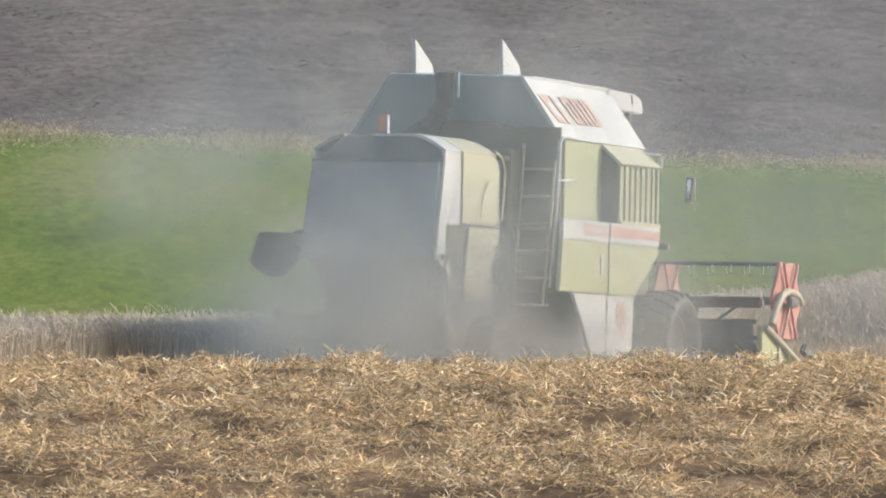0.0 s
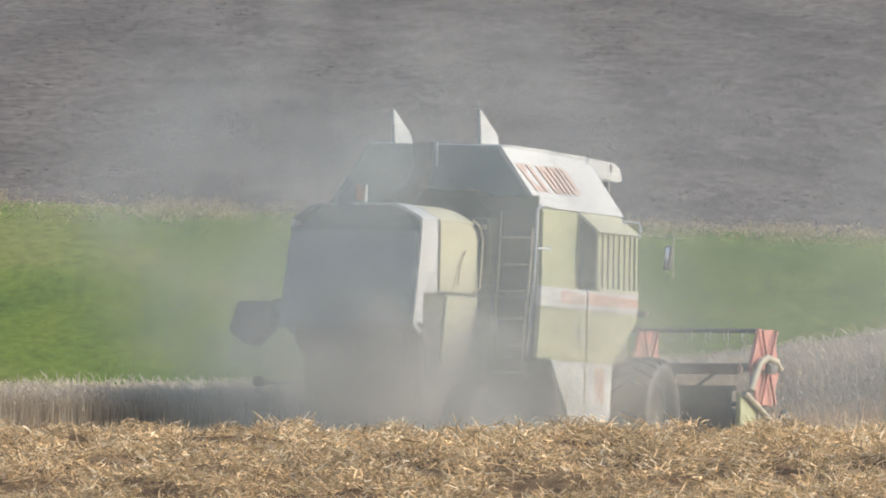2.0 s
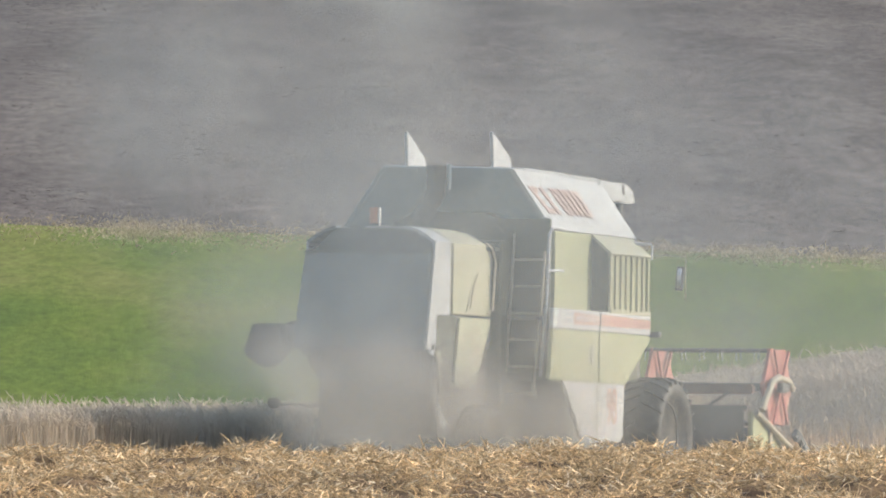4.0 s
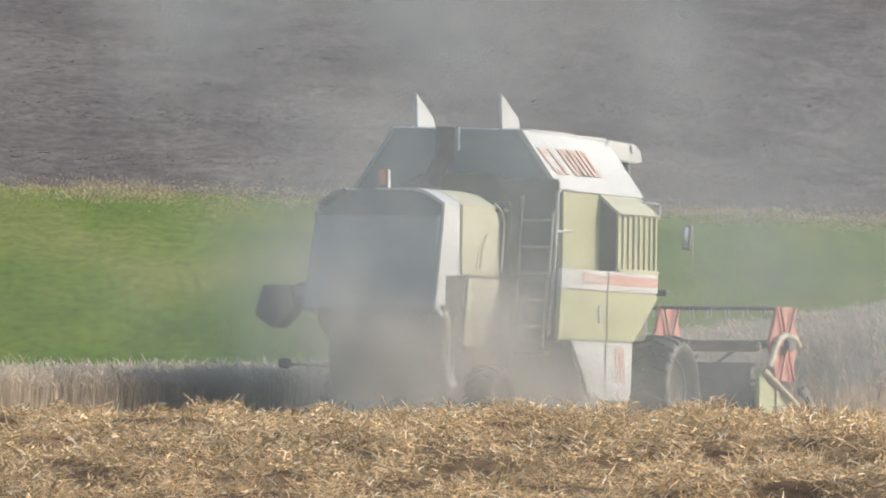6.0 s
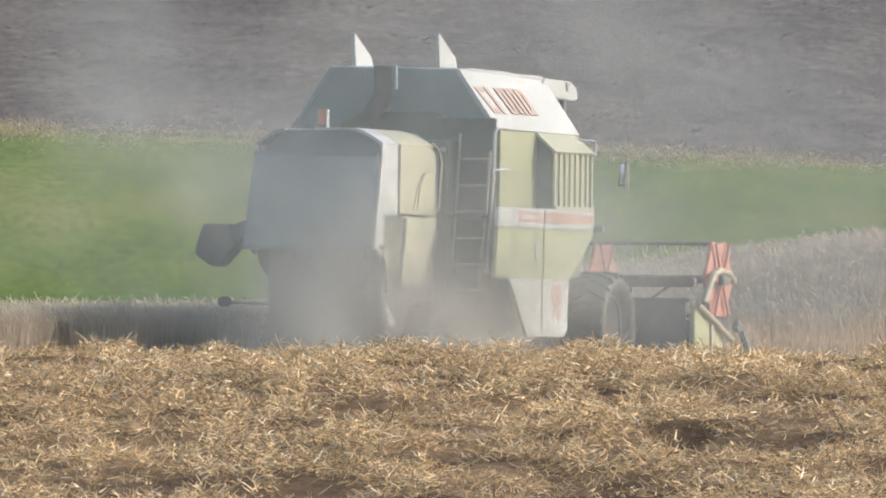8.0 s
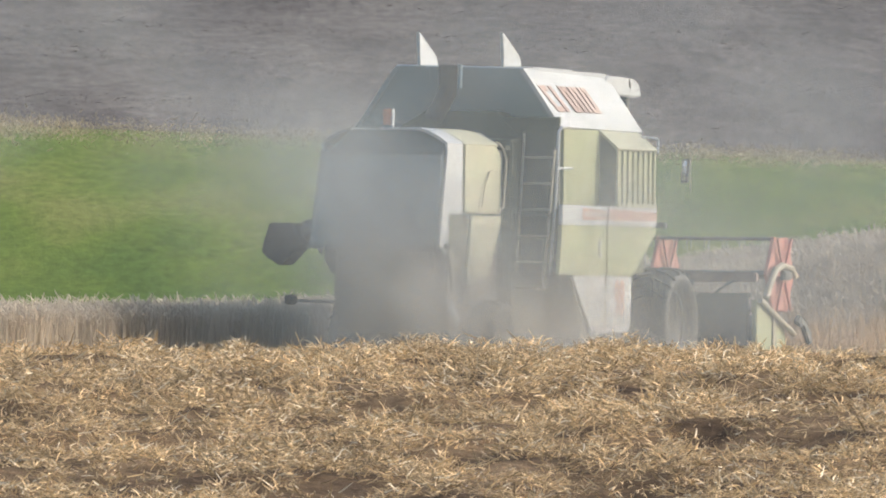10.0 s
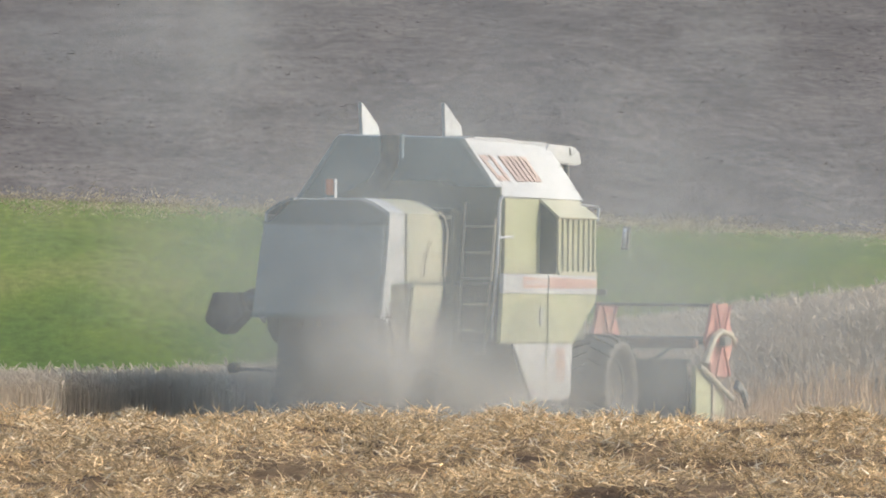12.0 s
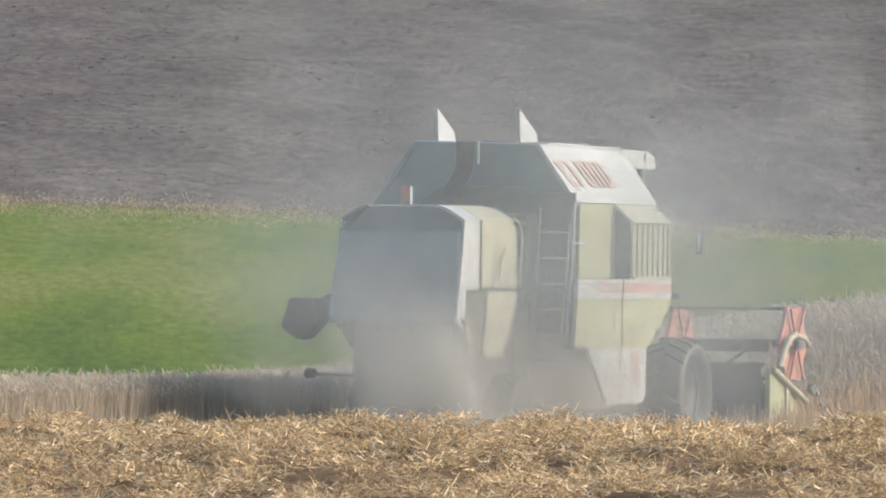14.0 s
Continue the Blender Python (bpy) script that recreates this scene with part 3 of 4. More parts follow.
                part("emblem_block", quad_shell(*ps, 0.012), PALE_RED, side)
            for k in range(5):
                yl, yh = 2.86 + k * 0.315, 2.60 + k * 0.335
                bar(yl, yh, 0.10, 0.10, 0.21, 0.56)
                if k % 2 == 0:
                    bar(yl + 0.10, yl + 0.07, 0.15, 0.15, 0.21, 0.28)
                if k > 1:
                    bar(yl + 0.15, yh + 0.17, 0.10, 0.10, 0.21, 0.56)
                if k != 1:
                    bar(yh + 0.15, yh + 0.12, 0.13, 0.13, 0.49, 0.56)
    part("tank_roof", prism([(2.50, 3.88), (2.50, 3.915), (5.3, 3.90), (5.3, 3.85)], "x", -0.83, 0.83, 0.01), WHITE_PAINT, top)
    part("roof_hatch", prism([(2.9, 3.91), (2.9, 3.935), (4.3, 3.925), (4.3, 3.90)], "x", 0.25, 0.78, 0.012), WHITE_PAINT, top)
    for x in (-0.53, 0.53):
        part("tank_lid_end", prism([(2.50, 3.93), (2.45, 4.33), (2.49, 4.33), (3.05, 4.06), (3.10, 3.94)], "x", x - 0.02, x + 0.02, 0.008), WHITE_PAINT, top, "white triangular tank lid end standing up")

    # cab ahead of the tank
    cab = part("cab", prism([(5.45, 2.0), (5.45, 3.62), (6.1, 3.66), (6.45, 2.4), (6.3, 1.9)], "x", -0.80, 0.80, 0.03), GLASS_DARK, top, "dark tinted cab glass")
    part("cab_roof", prism([(5.2, 3.66), (5.15, 3.80), (5.3, 3.88), (6.2, 3.86), (6.40, 3.80), (6.47, 3.65), (6.3, 3.63)], "x", -0.86, 0.86, 0.014), WHITE_PAINT, cab, "white cab roof")
    part("cab_post", box(0.78, 0.83, 5.45, 5.60, 2.0, 3.66, 0.01), DARK_STEEL, cab)
    part("cab_post", box(0.78, 0.83, 6.05, 6.14, 2.3, 3.66, 0.01), DARK_STEEL, cab)
    part("roof_gap", prism([(6.05, 3.74), (6.09, 3.74), (6.05, 3.84), (6.01, 3.84)], "x", 0.855, 0.87, 0.003), DARK_STEEL, cab)

    # flank: upper wall, screen box with bars, big lower doors, white skirt
    for s in (1, -1):
        wall = part("upper_wall", prism([(2.85, 2.30), (2.85, 3.20), (4.25, 3.22), (4.25, 2.30)], "x", s * 1.14, s * 1.19, 0.01), GREEN_PAINT, top, "light green upper side wall")
        part("wall_back", box(min(s * 0.86, s * 1.14), max(s * 0.86, s * 1.14), 2.9, 5.45, 2.3, 3.18, 0.01), SHADED_OLIVE, wall)
        screen = part("screen_box", prism([(s * 1.18, 2.30), (s * 1.40, 2.30), (s * 1.40, 2.98), (s * 1.19, 3.20), (s * 1.16, 3.20)], "y", 4.10, 4.14, 0.006), SHADED_OLIVE, top, "green screen box with upright bars")
        part("screen_top", quad_shell((s * 1.19, 4.08, 3.21), (s * 1.19, 5.42, 3.21), (s * 1.45, 5.45, 2.98), (s * 1.45, 4.08, 2.98), s * -0.03), PALE_GREEN, screen)
        part("screen_mesh", box(min(s * 1.385, s * 1.40), max(s * 1.385, s * 1.40), 4.14, 5.42, 2.33, 2.97, 0.004), GREEN_PAINT, screen, "olive green mesh behind the bars")
        part("screen_front", box(min(s * 1.2, s * 1.43), max(s * 1.2, s * 1.43), 5.38, 5.42, 2.33, 2.97, 0.006), GREEN_PAINT, screen)
        for k in range(8):
            yk = 4.10 + k * 0.187
            part("bar", box(min(s * 1.402, s * 1.425), max(s * 1.402, s * 1.425), yk, yk + 0.045, 2.30, 2.98, 0.006), PALE_GREEN, screen)
        part("bottom_rail", box(min(s * 1.40, s * 1.455), max(s * 1.40, s * 1.455), 4.08, 5.46, 2.28, 2.33, 0.008), PALE_GREEN, screen)
        part("hoop", tube([(s * 1.26, 5.34, 3.14), (s * 1.42, 5.49, 3.13), (s * 1.44, 5.50, 3.09), (s * 1.44, 5.46, 2.95)], 0.015), WHITE_PAINT, screen)
        # stripe band and doors
        for y0, y1 in ((2.10, 3.66), (3.69, 5.42)):
            door = part("flank_door", prism([(y0, 2.05), (y1, 2.05), (y1, 1.98), (min(y1, 4.62) if y1 > 5 else y1, 1.46), (y0 - (0.09 if y0 < 3 else 0), 1.46)], "x", s * 1.40, s * 1.45, 0.014),
                        GREEN_PAINT, top, "light green flank door")
            part("white_band", prism([(y0, 2.055), (y1, 2.055), (y1, 2.29), (y0, 2.29)], "x", s * 1.40, s * 1.455, 0.012), WHITE_PAINT, door, "white band")
            ya, yb2 = (2.80, 3.64) if y0 < 3 else (3.71, 5.40)
            part("red_stripe", prism([(ya, 2.12), (yb2, 2.13), (yb2, 2.23), (ya, 2.26)], "x", s * 1.455, s * 1.461, 0.0), FADED_RED, door, "faded red stripe")
            if y0 < 3:
                for k in range(7):
                    yy = 2.88 + k * 0.105
                    part("lettering_bar", prism([(yy, 2.155), (yy + 0.05, 2.155), (yy + 0.05, 2.225), (yy, 2.225)], "x", s * 1.461, s * 1.465, 0.0), WHITE_PAINT, door)
        oval = [(3.42 + 0.055 * math.cos(q * math.tau / 16), 1.78 + 0.115 * math.sin(q * math.tau / 16)) for q in range(16)]
        handle = part("door_handle", prism(oval, "x", s * 1.45, s * 1.466, 0.004), WHITE_PAINT, top, "white oval door handle")
        part("handle_recess", prism([(3.405, 1.72), (3.435, 1.72), (3.435, 1.84), (3.405, 1.84)], "x", s * 1.466, s * 1.469), GREEN_PAINT, handle)
        skirt = part("skirt", prism([(2.52, 1.455), (4.62, 1.465), (4.58, 0.86), (4.49, 0.78), (3.19, 0.77), (3.14, 0.82)], "x", s * 1.39, s * 1.435, 0.014), WHITE_PAINT, top, "white lower skirt")
        part("skirt_seam", prism([(3.66, 0.80), (3.69, 0.80), (3.69, 1.44), (3.66, 1.44)], "x", s * 1.434, s * 1.440, 0.0), SHADED_OLIVE, skirt)
        part("inner_frame", box(min(s * 0.86, s * 1.38), max(s * 0.86, s * 1.38), 2.5, 5.2, 1.5, 2.26, 0.01), SHADED_OLIVE, top)
    # the model number, standing on end, on the skirt
    cu = bpy.data.curves.new("number", "FONT")
    cu.bevel_depth = 0.006
    cu.body, cu.size, cu.extrude, cu.align_x, cu.align_y = "98", 0.46, 0.003, "CENTER", "CENTER"
    tmp = new("number_text", cu)
    bpy.context.view_layer.update()
    me = bpy.data.meshes.new_from_object(tmp.evaluated_get(bpy.context.evaluated_depsgraph_get()))
    bpy.data.objects.remove(tmp)
    bpy.data.curves.remove(cu)
    me.materials.append(FADED_RED)
    num = new("number", me)
    num.parent = top
    num.matrix_basis = Matrix.Translation((1.437, 4.17, 1.17)) @ Matrix(((0, 0, 1, 0), (1, 0, 0, 0), (0, 1, 0, 0), (0, 0, 0, 1))) @ Matrix.Diagonal((0.74, 1.30, 0.6, 1))
    tagged(num, "faded red number on the skirt")

    # ladder and hand rails behind the flank
    ladder = part("ladder", tube([(0.90, 2.28, 3.14), (0.88, 2.22, 2.3), (0.84, 2.15, 1.28)], 0.018), BEIGE_PAINT, top, "steel access ladder")
    part("stile", tube([(1.28, 2.28, 2.95), (1.26, 2.22, 2.3), (1.20, 2.15, 1.28)], 0.018), BEIGE_PAINT, ladder)
    for k in range(6):
        z = 1.30 + k * 0.31
        part("rung", box(0.84 + k * 0.008, 1.26, 2.13 + k * 0.025, 2.19 + k * 0.025, z - 0.015, z + 0.015, 0.006), BEIGE_PAINT, ladder)
    rail = part("hand_rail", tube([(1.27, 2.2, 1.5), (1.30, 2.2, 1.9), (1.34, 2.2, 2.5), (1.36, 2.2, 3.15), (1.38, 2.25, 3.21), (1.40, 2.38, 3.22), (1.36, 2.75, 3.21)], 0.02), WHITE_PAINT, top, "white tubular hand rail")
    part("rail_stub", tube([(1.35, 2.2, 2.72), (1.38, 2.5, 2.73), (1.38, 2.62, 2.73)], 0.016), WHITE_PAINT, rail)
    part("ladder_step", box(0.72, 1.28, 2.02, 2.30, 2.15, 2.19, 0.008), DARK_STEEL, ladder)

    # mirror on its arm
    mirror = part("mirror", quad_shell((1.545, 6.00, 2.61), (1.635, 6.00, 2.61), (1.635, 6.07, 2.89), (1.545, 6.07, 2.89), 0.035), DARK_STEEL, top, "cab mirror on a thin arm")
    part("mirror_glass", quad_shell((1.56, 5.996, 2.63), (1.61, 5.996, 2.63), (1.61, 6.056, 2.87), (1.56, 6.056, 2.87), 0.008), mat("mirror_glass", (0.8, 0.82, 0.84), 0.15, 1.0, var=0.05, bump=0.0), mirror)
    part("mirror_arm", tube([(0.82, 6.1, 3.0), (1.4, 6.08, 3.02), (1.65, 6.07, 3.0), (1.65, 6.07, 2.5)], 0.006, 8), BEIGE_PAINT, mirror)

    # unloading auger folded along the far side, its spout behind
    auger = part("unloading_auger", tube([(-1.15, 3.6, 2.05), (-1.10, 1.5, 1.98), (-1.02, 0.25, 1.92)], 0.16, 18), DARK_STEEL, top, "dark unloading auger tube with a rubber-black spout, shadow put into the colour")
    part("auger_elbow", tube([(-0.70, 0.1, 1.92), (-1.0, 0.0, 1.92), (-1.14, -0.06, 1.90)], 0.10, 16), DARK_STEEL, auger)
    # black of the spout stands for the shadow it hangs in
    part("spout", prism([(-1.02, 2.03), (-1.34, 2.03), (-1.44, 1.72), (-1.42, 1.66), (-1.22, 1.53), (-1.16, 1.55), (-0.96, 1.76)], "y", -0.28, 0.10, 0.015), RUBBER, auger)
    lamp_arm = part("lamp_arm", tube([(-0.60, 0.3, 1.10), (-1.1, 0.3, 1.12), (-1.20, 0.28, 1.12)], 0.018), DARK_STEEL, top)
    part("rear_lamp", box(-1.34, -1.20, 0.22, 0.32, 1.07, 1.19, 0.02), RUBBER, lamp_arm)

    # feeder house
    part("feeder_house", prism([(5.0, 1.2), (5.0, 1.75), (6.8, 1.35), (7.0, 0.55), (6.6, 0.45)], "x", -0.7, 0.7, 0.02), SHADED_OLIVE, top)
    part("lamp_bracket", box(0.98, 1.32, 6.1, 6.2, 2.05, 2.12, 0.012), DARK_STEEL, top)
    part("bracket_post", box(0.98, 1.05, 6.08, 6.2, 1.5, 2.08, 0.012), DARK_STEEL, top)

    # header: rear beam, dark back sheet, floor, end plates and dividers
    header = part("header", box(-2.22, 2.18, 6.98, 7.10, 1.41, 1.53, 0.02), MAROON, top, "cutting header with a dark back sheet")
    part("back_sheet", prism([(7.05, 1.26), (7.05, 0.45), (7.5, 0.40), (8.3, 0.42), (8.3, 0.46), (7.5, 0.46), (7.12, 0.52), (7.10, 1.26)], "x", -2.20, 2.05, 0.008), DARK_STEEL, header)
    part("back_frame", box(-2.2, 2.1, 7.02, 7.09, 1.22, 1.28, 0.01), DARK_STEEL, header)
    part("brace", tube([(1.65, 7.0, 1.28), (1.92, 7.0, 1.46)], 0.018), DARK_STEEL, header)
    part("intake_auger", lathe([(-2.05, 0.22), (2.0, 0.22)], "x", (0, 7.55, 0.80), 20), DARK_STEEL, header)
    part("knife_bar", box(-2.2, 2.2, 8.28, 8.40, 0.40, 0.45, 0.006), DARK_STEEL, header)
    for s in (1, -1):
        plate = part("end_plate", prism([(6.98, 1.20), (7.14, 1.19), (8.02, 0.86), (8.15, 0.40), (7.0, 0.40)], "x", s * 2.13, s * 2.19, 0.012), GREEN_PAINT, header, "green header end plate")
        part("divider_bar", tube([(s * 2.22, 7.02, 1.19), (s * 2.22, 7.14, 1.17), (s * 2.24, 7.9, 0.90), (s * 2.26, 8.17, 0.79)], 0.035), BEIGE_PAINT, plate)
        part("divider_snout", prism([(8.18, 0.93), (8.30, 1.03), (8.44, 1.00), (8.74, 0.82), (8.78, 0.66), (8.67, 0.66), (8.44, 0.88), (8.32, 0.87)], "x", s * 2.24, s * 2.30, 0.02), DARK_STEEL, plate, "curved crop divider tip")
        part("plate_rib", box(min(s * 2.19, s * 2.215), max(s * 2.19, s * 2.215), 7.55, 7.65, 0.45, 1.00, 0.006), BEIGE_PAINT, plate)
        arm = part("reel_arm", tube([(s * 2.30, 7.02, 1.22), (s * 2.30, 7.14, 1.36), (s * 2.30, 7.36, 1.56), (s * 2.30, 7.60, 1.62), (s * 2.30, 7.95, 1.58), (s * 2.30, 8.08, 1.49)], 0.042, 12), BEIGE_PAINT, header, "beige reel arm")
        part("reel_drive", box(min(s * 2.26, s * 2.34), max(s * 2.26, s * 2.34), 7.60, 7.90, 1.44, 1.56, 0.02), DARK_STEEL, arm)

    # reel: turning, with end discs, bats and tines
    reel = new("reel")
    reel.parent = top
    reel.location = (0, 7.78, 1.51)
    tagged(reel, "red reel with steel bats and pale tines")
    part("reel_shaft", lathe([(-2.2, 0.05), (2.2, 0.05)], "x", (0, 0, 0), 12), DARK_STEEL, reel)
    for x in (-2.2, -0.72, 0.72, 2.2):
        own = bmesh.new()
        star = []
        for k in range(12):
            a = k * math.tau / 12
            q = 0.53 if k % 2 == 0 else 0.44
            star.append((q * math.cos(a), q * math.sin(a)))
        disc = part("reel_spider", prism(star, "x", x - 0.02, x + 0.02, 0.008, own), RED_PAINT, reel, "red star-shaped reel spider")
        for k in range(6):
            a = k * math.tau / 6
            c, s2 = math.cos(a), math.sin(a)
            part("spoke_rib", quad_shell((x + 0.05, 0.08 * c - 0.03 * s2, 0.08 * s2 + 0.03 * c), (x + 0.05, 0.50 * c - 0.015 * s2, 0.50 * s2 + 0.015 * c),
                                         (x + 0.05, 0.50 * c + 0.015 * s2, 0.50 * s2 - 0.015 * c), (x + 0.05, 0.08 * c + 0.03 * s2, 0.08 * s2 - 0.03 * c), 0.03), RED_PAINT, disc)
    bats = []
    for k in range(6):
        bat = part("bat", tube([(-2.18, 0, 0), (2.18, 0, 0)], 0.021, 8), DARK_STEEL, top, "steel reel bat with pale tines")
        for j in range(19):
            xx = -2.07 + j * 0.23
            part("tine", tube([(xx, 0, 0), (xx, -0.02, -0.06), (xx, 0.0, -0.12)], 0.006, 5), WHITE_PAINT, bat)
        bats.append(bat)

    # wheels
    fr = front_wheel("front_wheel", top, 1.62, 1.04, 5.94, 0.90, 0.68)
    fl = front_wheel("front_wheel", top, -1.62, -1.04, 5.94, 0.90, 0.68)
    rr = front_wheel("rear_wheel", top, 1.05, 0.70, 1.35, 0.66, 0.50, 18)
    rl = front_wheel("rear_wheel", top, -1.05, -0.70, 1.35, 0.66, 0.50, 18)
    part("front_axle", box(-1.1, 1.1, 5.75, 6.05, 0.82, 1.06, 0.02), DARK_STEEL, top)
    return top, reel, bats, ((fr, 0.68), (fl, 0.68), (rr, 0.50), (rl, 0.50))


machine, reel, bats, wheels = combine()
SPEED = (0.2719, 0.7018)
HEADING, PITCH, BANK = (-21.270, -0.336, 0.261, -0.567), (-1.080, 1.184, 0.201, -0.300), (0.341, 0.243, 0.267, -0.177)


# ---- dust: rigid pieces of loose, thin flakes that drift ----
def dust_material(name, density, tone):
    m = bpy.data.materials.new(name)
    m.use_nodes = True
    nt = m.node_tree
    nt.nodes.remove(nt.nodes["Principled BSDF"])
    uv = nt.nodes.new("ShaderNodeUVMap")
    ln = nt.nodes.new("ShaderNodeVectorMath")
    ln.operation = "LENGTH"
    nt.links.new(uv.outputs["UV"], ln.inputs[0])
    fall = nt.nodes.new("ShaderNodeMapRange")
    fall.interpolation_type = "SMOOTHSTEP"
    fall.inputs["From Min"].default_value, fall.inputs["From Max"].default_value = 0.0, 0.98
    fall.inputs["To Min"].default_value, fall.inputs["To Max"].default_value = density, 0.0
    nt.links.new(ln.outputs["Value"], fall.inputs["Value"])
    tc = nt.nodes.new("ShaderNodeTexCoord")
    n = nt.nodes.new("ShaderNodeTexNoise")
    n.inputs["Scale"].default_value, n.inputs["Detail"].default_value = 1.6, 1
    nt.links.new(tc.outputs["Object"], n.inputs["Vector"])
    r = nt.nodes.new("ShaderNodeMapRange")
    r.inputs["From Min"].default_value, r.inputs["From Max"].default_value = 0.3, 0.7
    r.inputs["To Min"].default_value, r.inputs["To Max"].default_value = 0.65, 1.3
    nt.links.new(n.outputs["Fac"], r.inputs["Value"])
    mul = nt.nodes.new("ShaderNodeMath")
    mul.operation = "MULTIPLY"
    nt.links.new(fall.outputs["Result"], mul.inputs[0])
    nt.links.new(r.outputs["Result"], mul.inputs[1])
    dif, tra, clear = (nt.nodes.new("ShaderNodeBsdf" + k) for k in ("Diffuse", "Translucent", "Transparent"))
    for k in (dif, tra):
        k.inputs["Color"].default_value = (*tone, 1)
    half, mix = nt.nodes.new("ShaderNodeMixShader"), nt.nodes.new("ShaderNodeMixShader")
    half.inputs["Fac"].default_value = 0.5
    nt.links.new(dif.outputs[0], half.inputs[1])
    nt.links.new(tra.outputs[0], half.inputs[2])
    nt.links.new(mul.outputs[0], mix.inputs["Fac"])
    nt.links.new(clear.outputs[0], mix.inputs[1])
    nt.links.new(half.outputs[0], mix.inputs[2])
    nt.links.new(mix.outputs[0], nt.nodes["Material Output"].inputs["Surface"])
    return m


DUST = dust_material("dust", 0.20, (0.70, 0.69, 0.66))
HAZE = dust_material("thin_dust", 0.095, (0.61, 0.645, 0.65))
FAINT = dust_material("faint_dust", 0.085, (0.61, 0.645, 0.655))


def dust_mesh(seed, flakes, spread, size, material):
    """A cloud of small domed flakes, thick in the middle and loose at the rim."""
    rng = np.random.default_rng(seed)
    verts, faces, uvs = [], [], []
    for _ in range(flakes):
        c = rng.normal(0, 1, 3).clip(-2.2, 2.2) * spread
        s = size * rng.uniform(0.6, 1.3)
        q = Euler((math.pi / 2 + rng.normal(0, 0.3), 0, rng.normal(0, 0.3))).to_matrix() @ Euler((0, 0, rng.uniform(0, math.tau))).to_matrix()
        k0 = len(verts)
        verts.append(Vector(c) + q @ Vector((0, 0, 0.28 * s)))
        for rr, h in ((0.55, 0.2), (1.0, 0.0)):
            for k in range(9):
                an = k * math.tau / 9
                verts.append(Vector(c) + q @ Vector((rr * s * math.cos(an), rr * s * math.sin(an), h * s + rng.normal(0, 0.04) * s)))
        for k in range(9):
            k2 = (k + 1) % 9
            faces.append((k0, k0 + 1 + k, k0 + 1 + k2))
            faces.append((k0 + 1 + k, k0 + 10 + k, k0 + 10 + k2, k0 + 1 + k2))
            p, p2 = ((math.cos(j * math.tau / 9), math.sin(j * math.tau / 9)) for j in (k, k2))
            uvs += [(0, 0), (0.55 * p[0], 0.55 * p[1]), (0.55 * p2[0], 0.55 * p2[1])]
            uvs += [(0.55 * p[0], 0.55 * p[1]), p, p2, (0.55 * p2[0], 0.55 * p2[1])]
    me = bpy.data.meshes.new("dust_cloud")
    me.from_pydata(verts, [], faces)
    layer = me.uv_layers.new(name="UVMap")
    layer.data.foreach_set("uv", np.array(uvs).ravel())
    me.polygons.foreach_set("use_smooth", [True] * len(faces))
    me.materials.append(material)
    return me


CLOUDS = [dust_mesh(20 + k, 13, np.array((0.6, 0.55, 0.5)), 0.95, DUST) for k in range(4)]
WISPS = [dust_mesh(30 + k, 10, np.array((1.1, 0.8, 0.85)), 1.45, HAZE) for k in range(3)]
VEILS = [dust_mesh(40, 13, np.array((2.4, 1.5, 1.0)), 3.2, FAINT), dust_mesh(41, 11, np.array((2.6, 1.2, 0.5)), 2.6, FAINT)]

# clouds that hang round the tail as it goes: place beside the machine (right, ahead, up), sway, turn
HANGING = [
    (CLOUDS[0], (0.25, -0.9, 0.7), 0.22, 14), (CLOUDS[1], (0.8, -0.6, 0.6), 0.3, -18), (WISPS[1], (0.1, -1.2, 1.5), 0.3, 12),
    (CLOUDS[3], (0.3, -1.0, 1.2), 0.3, -10), (CLOUDS[0], (1.4, 0.3, 0.3), 0.25, 16), (CLOUDS[2], (1.7, 1.7, 0.25), 0.2, -14),
    (WISPS[2], (0.3, -1.5, 2.2), 0.3, 11), (WISPS[2], (1.2, 0.6, 2.0), 0.5, 8),
    (CLOUDS[3], (1.3, 1.0, 0.6), 0.25, -9), (WISPS[0], (2.8, 4.4, 2.6), 0.6, 7), (WISPS[1], (3.0, 3.6, 0.9), 0.4, 6),
]
# clouds that rise out of the stubble at the tail and blow away: time of rising, mesh, speed to the left, speed up
RISING = [(-4.4, WISPS[1], 0.02, 0.60), (-3.3, WISPS[2], -0.10, 0.76), (-2.3, WISPS[0], 0.02, 0.90), (-1.3, WISPS[1], -0.10, 0.85), (-0.5, WISPS[2], -0.45, 0.85), (-1.8, WISPS[0], -0.05, 1.0),
          (-0.3, WISPS[0], -0.22, 0.80), (0.6, WISPS[0], -0.50, 0.82), (1.1, WISPS[1], -0.20, 1.2), (4.4, WISPS[0], 0.36, 0.95), (5.6, WISPS[2], 0.45, 0.85),
          (6.3, WISPS[1], 0.25, 0.80), (9.2, WISPS[2], -0.55, 0.75), (10.8, WISPS[1], -0.50, 0.65), (12.0, WISPS[2], -0.02, 0.85)]


def dust_cloud(me):
    return tagged(new("dust_cloud", me), "pale grey chaff dust drifting behind the combine harvester", "dust", "dust clouds", "stuff")


hanging = [(dust_cloud(me), place, sway, spin) for me, place, sway, spin in HANGING]
rising = [(dust_cloud(me), t0, left, up) for t0, me, left, up in RISING]
for me, place in zip(VEILS, ((5.0, 157.0, 1.2), (7.6, 158.0, -0.6))):
    veil = tagged(new("dust_veil", me), "thin pale veil of dust hanging over the field", "dust", "dust veils", "stuff")
    veil.location = place


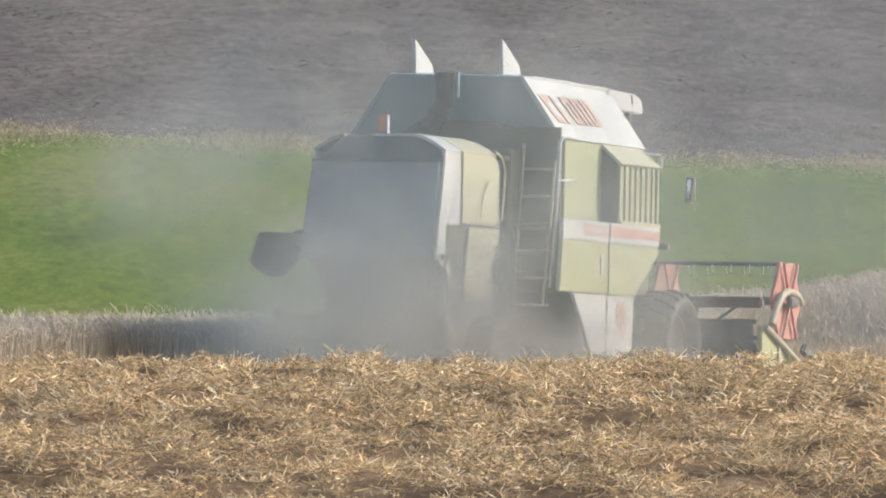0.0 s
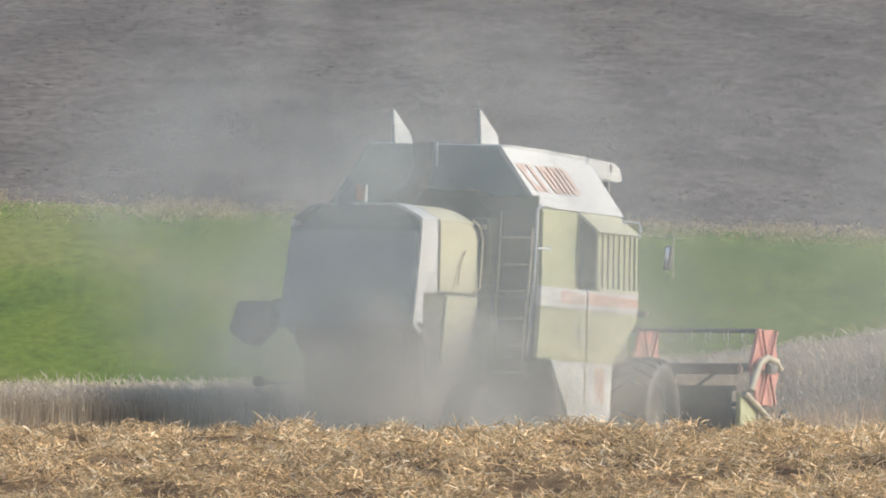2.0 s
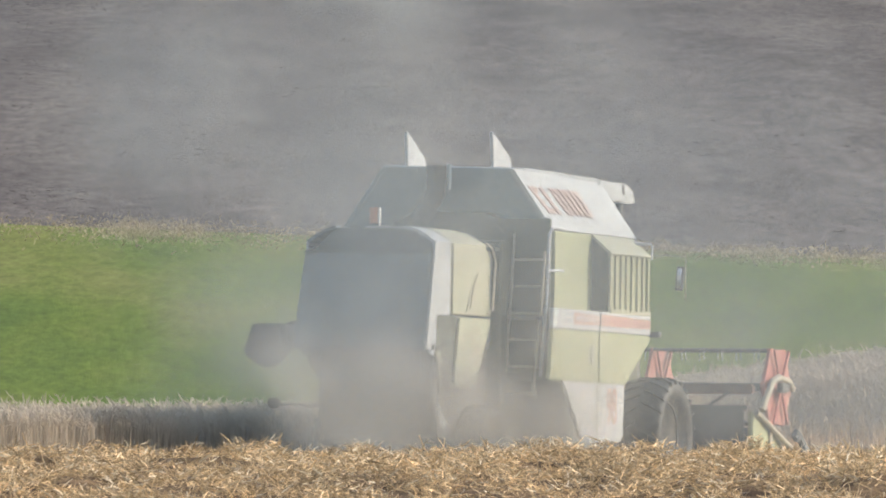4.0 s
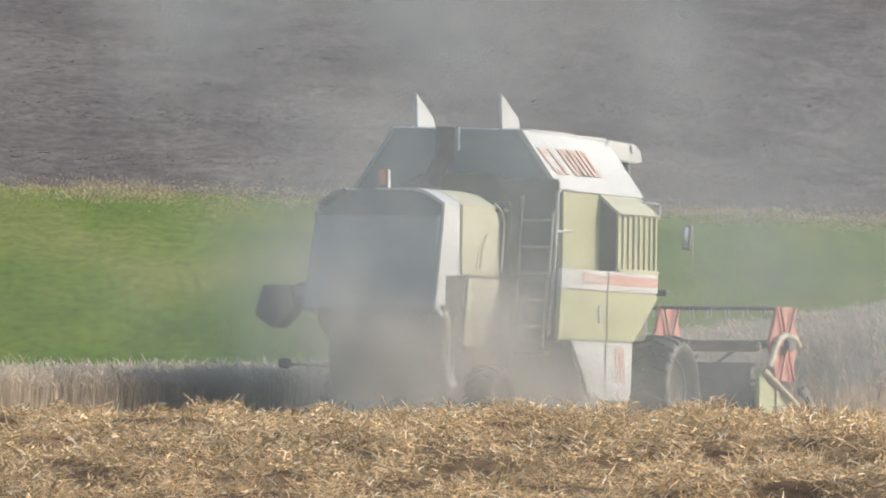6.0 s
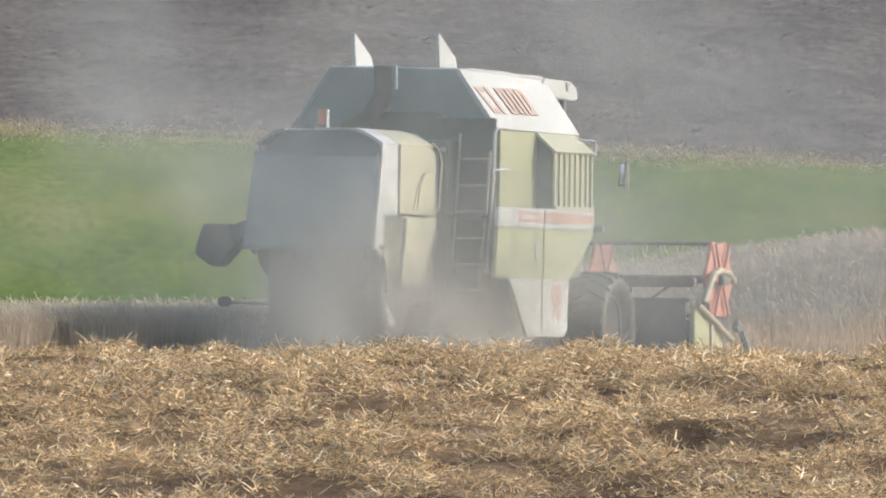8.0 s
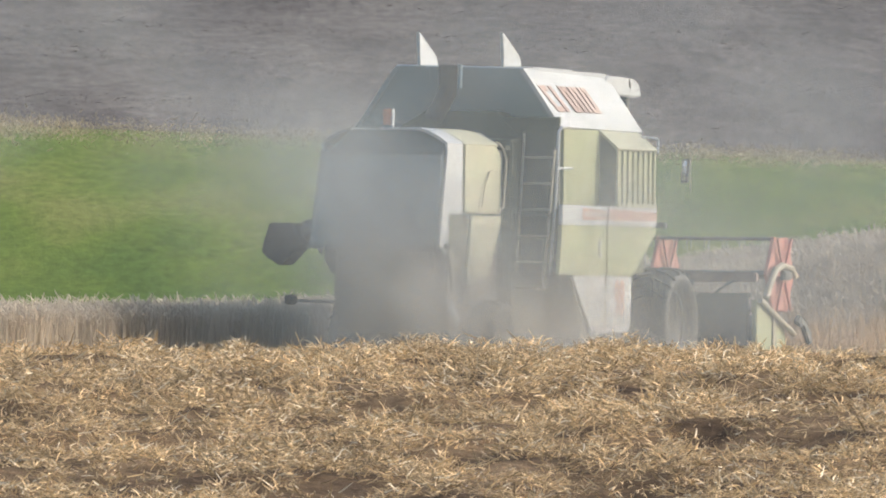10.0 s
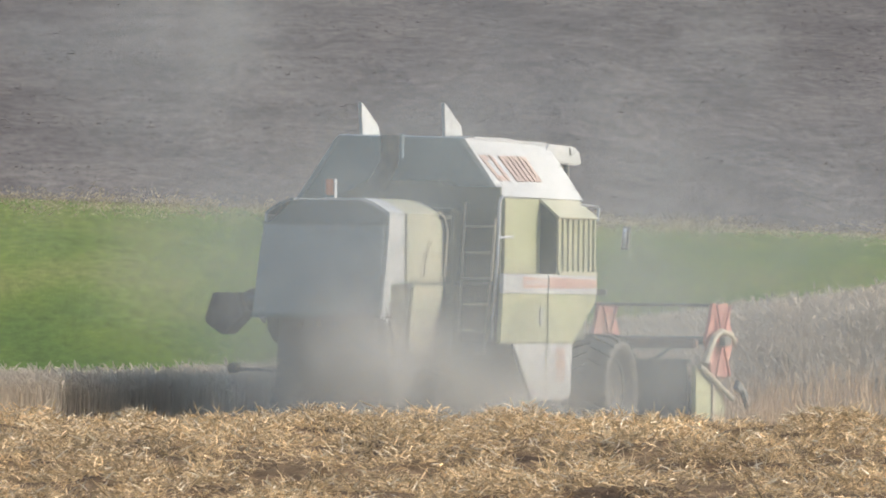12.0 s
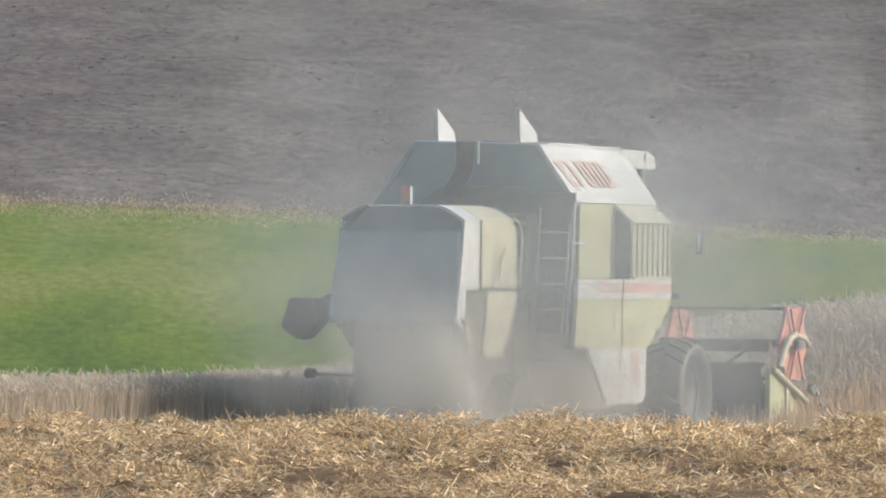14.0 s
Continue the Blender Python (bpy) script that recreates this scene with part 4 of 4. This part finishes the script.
def motions():
    def curve(c, t):
        q = (t - 7) / 7
        return c[0] + c[1] * q + c[2] * q * q + c[3] * q ** 3
    def at(t):
        return pose(START.x + SPEED[0] * t, START.y + SPEED[1] * t, START.z - 0.0040 * t, curve(PITCH, t), curve(BANK, t), curve(HEADING, t))
    walk(machine, [(t, at(t)) for t in range(0, 15)])
    reel_rows = [(t * 0.4, Matrix.Translation((0, 7.78, 1.51)) @ pose(0, 0, 0, -60 * t)) for t in range(36)]
    walk(reel, reel_rows)
    for k, bat in enumerate(bats):
        angle = [radians(60 * k - 150 * t / 10) for t in range(141)]
        walk(bat, [(t / 10, pose(0, 7.78 + 0.50 * math.cos(a), 1.51 + 0.50 * math.sin(a))) for t, a in enumerate(angle)])
    v = math.hypot(*SPEED)
    for w, radius in wheels:
        c = w.location.copy()
        walk(w, [(t, Matrix.Translation(c) @ pose(0, 0, 0, -math.degrees(v * t / radius))) for t in range(0, 15)])
    fwd, right = Vector((math.sin(HEAD), math.cos(HEAD), 0)), Vector((math.cos(HEAD), -math.sin(HEAD), 0))
    def beside(t, r, ahead, up):
        return Vector((START.x + SPEED[0] * t, START.y + SPEED[1] * t, LEVEL)) + right * r + fwd * ahead + Vector((0, 0, up))
    for k, (ob, place, sway, spin) in enumerate(hanging):
        rows = []
        for t in range(0, 15):
            p = beside(t, *place) + sway * Vector((math.sin(0.9 * t + k), math.cos(0.7 * t + 2 * k), 0.6 * math.sin(1.1 * t + 3 * k)))
            rows.append((t, Matrix.Translation(p) @ pose(0, 0, 0, 10 * math.sin(0.5 * t + k), spin * t, 8 * math.sin(k))))
        walk(ob, rows)
    for k, (ob, t0, left, up) in enumerate(rising):
        rows = []
        side = -1.2 if left > 0.3 else -0.4 if left > 0 else 0.4
        for t in range(0, 15):
            age = t - t0
            if age < 0:
                p = beside(t, side, 0.6, max(up * age * 2, -3.2) + 0.3)
            else:
                p = beside(t0, side, 0.6, 0.3) + Vector((-left * age + SPEED[0] * age * 0.3, 0.1 * age - 1.2 * min(age, 1.5), up * age))
            rows.append((t, Matrix.Translation(p) @ pose(0, 0, 0, 0, -14 * t, 10 * math.sin(k))))
        walk(ob, rows)


motions()
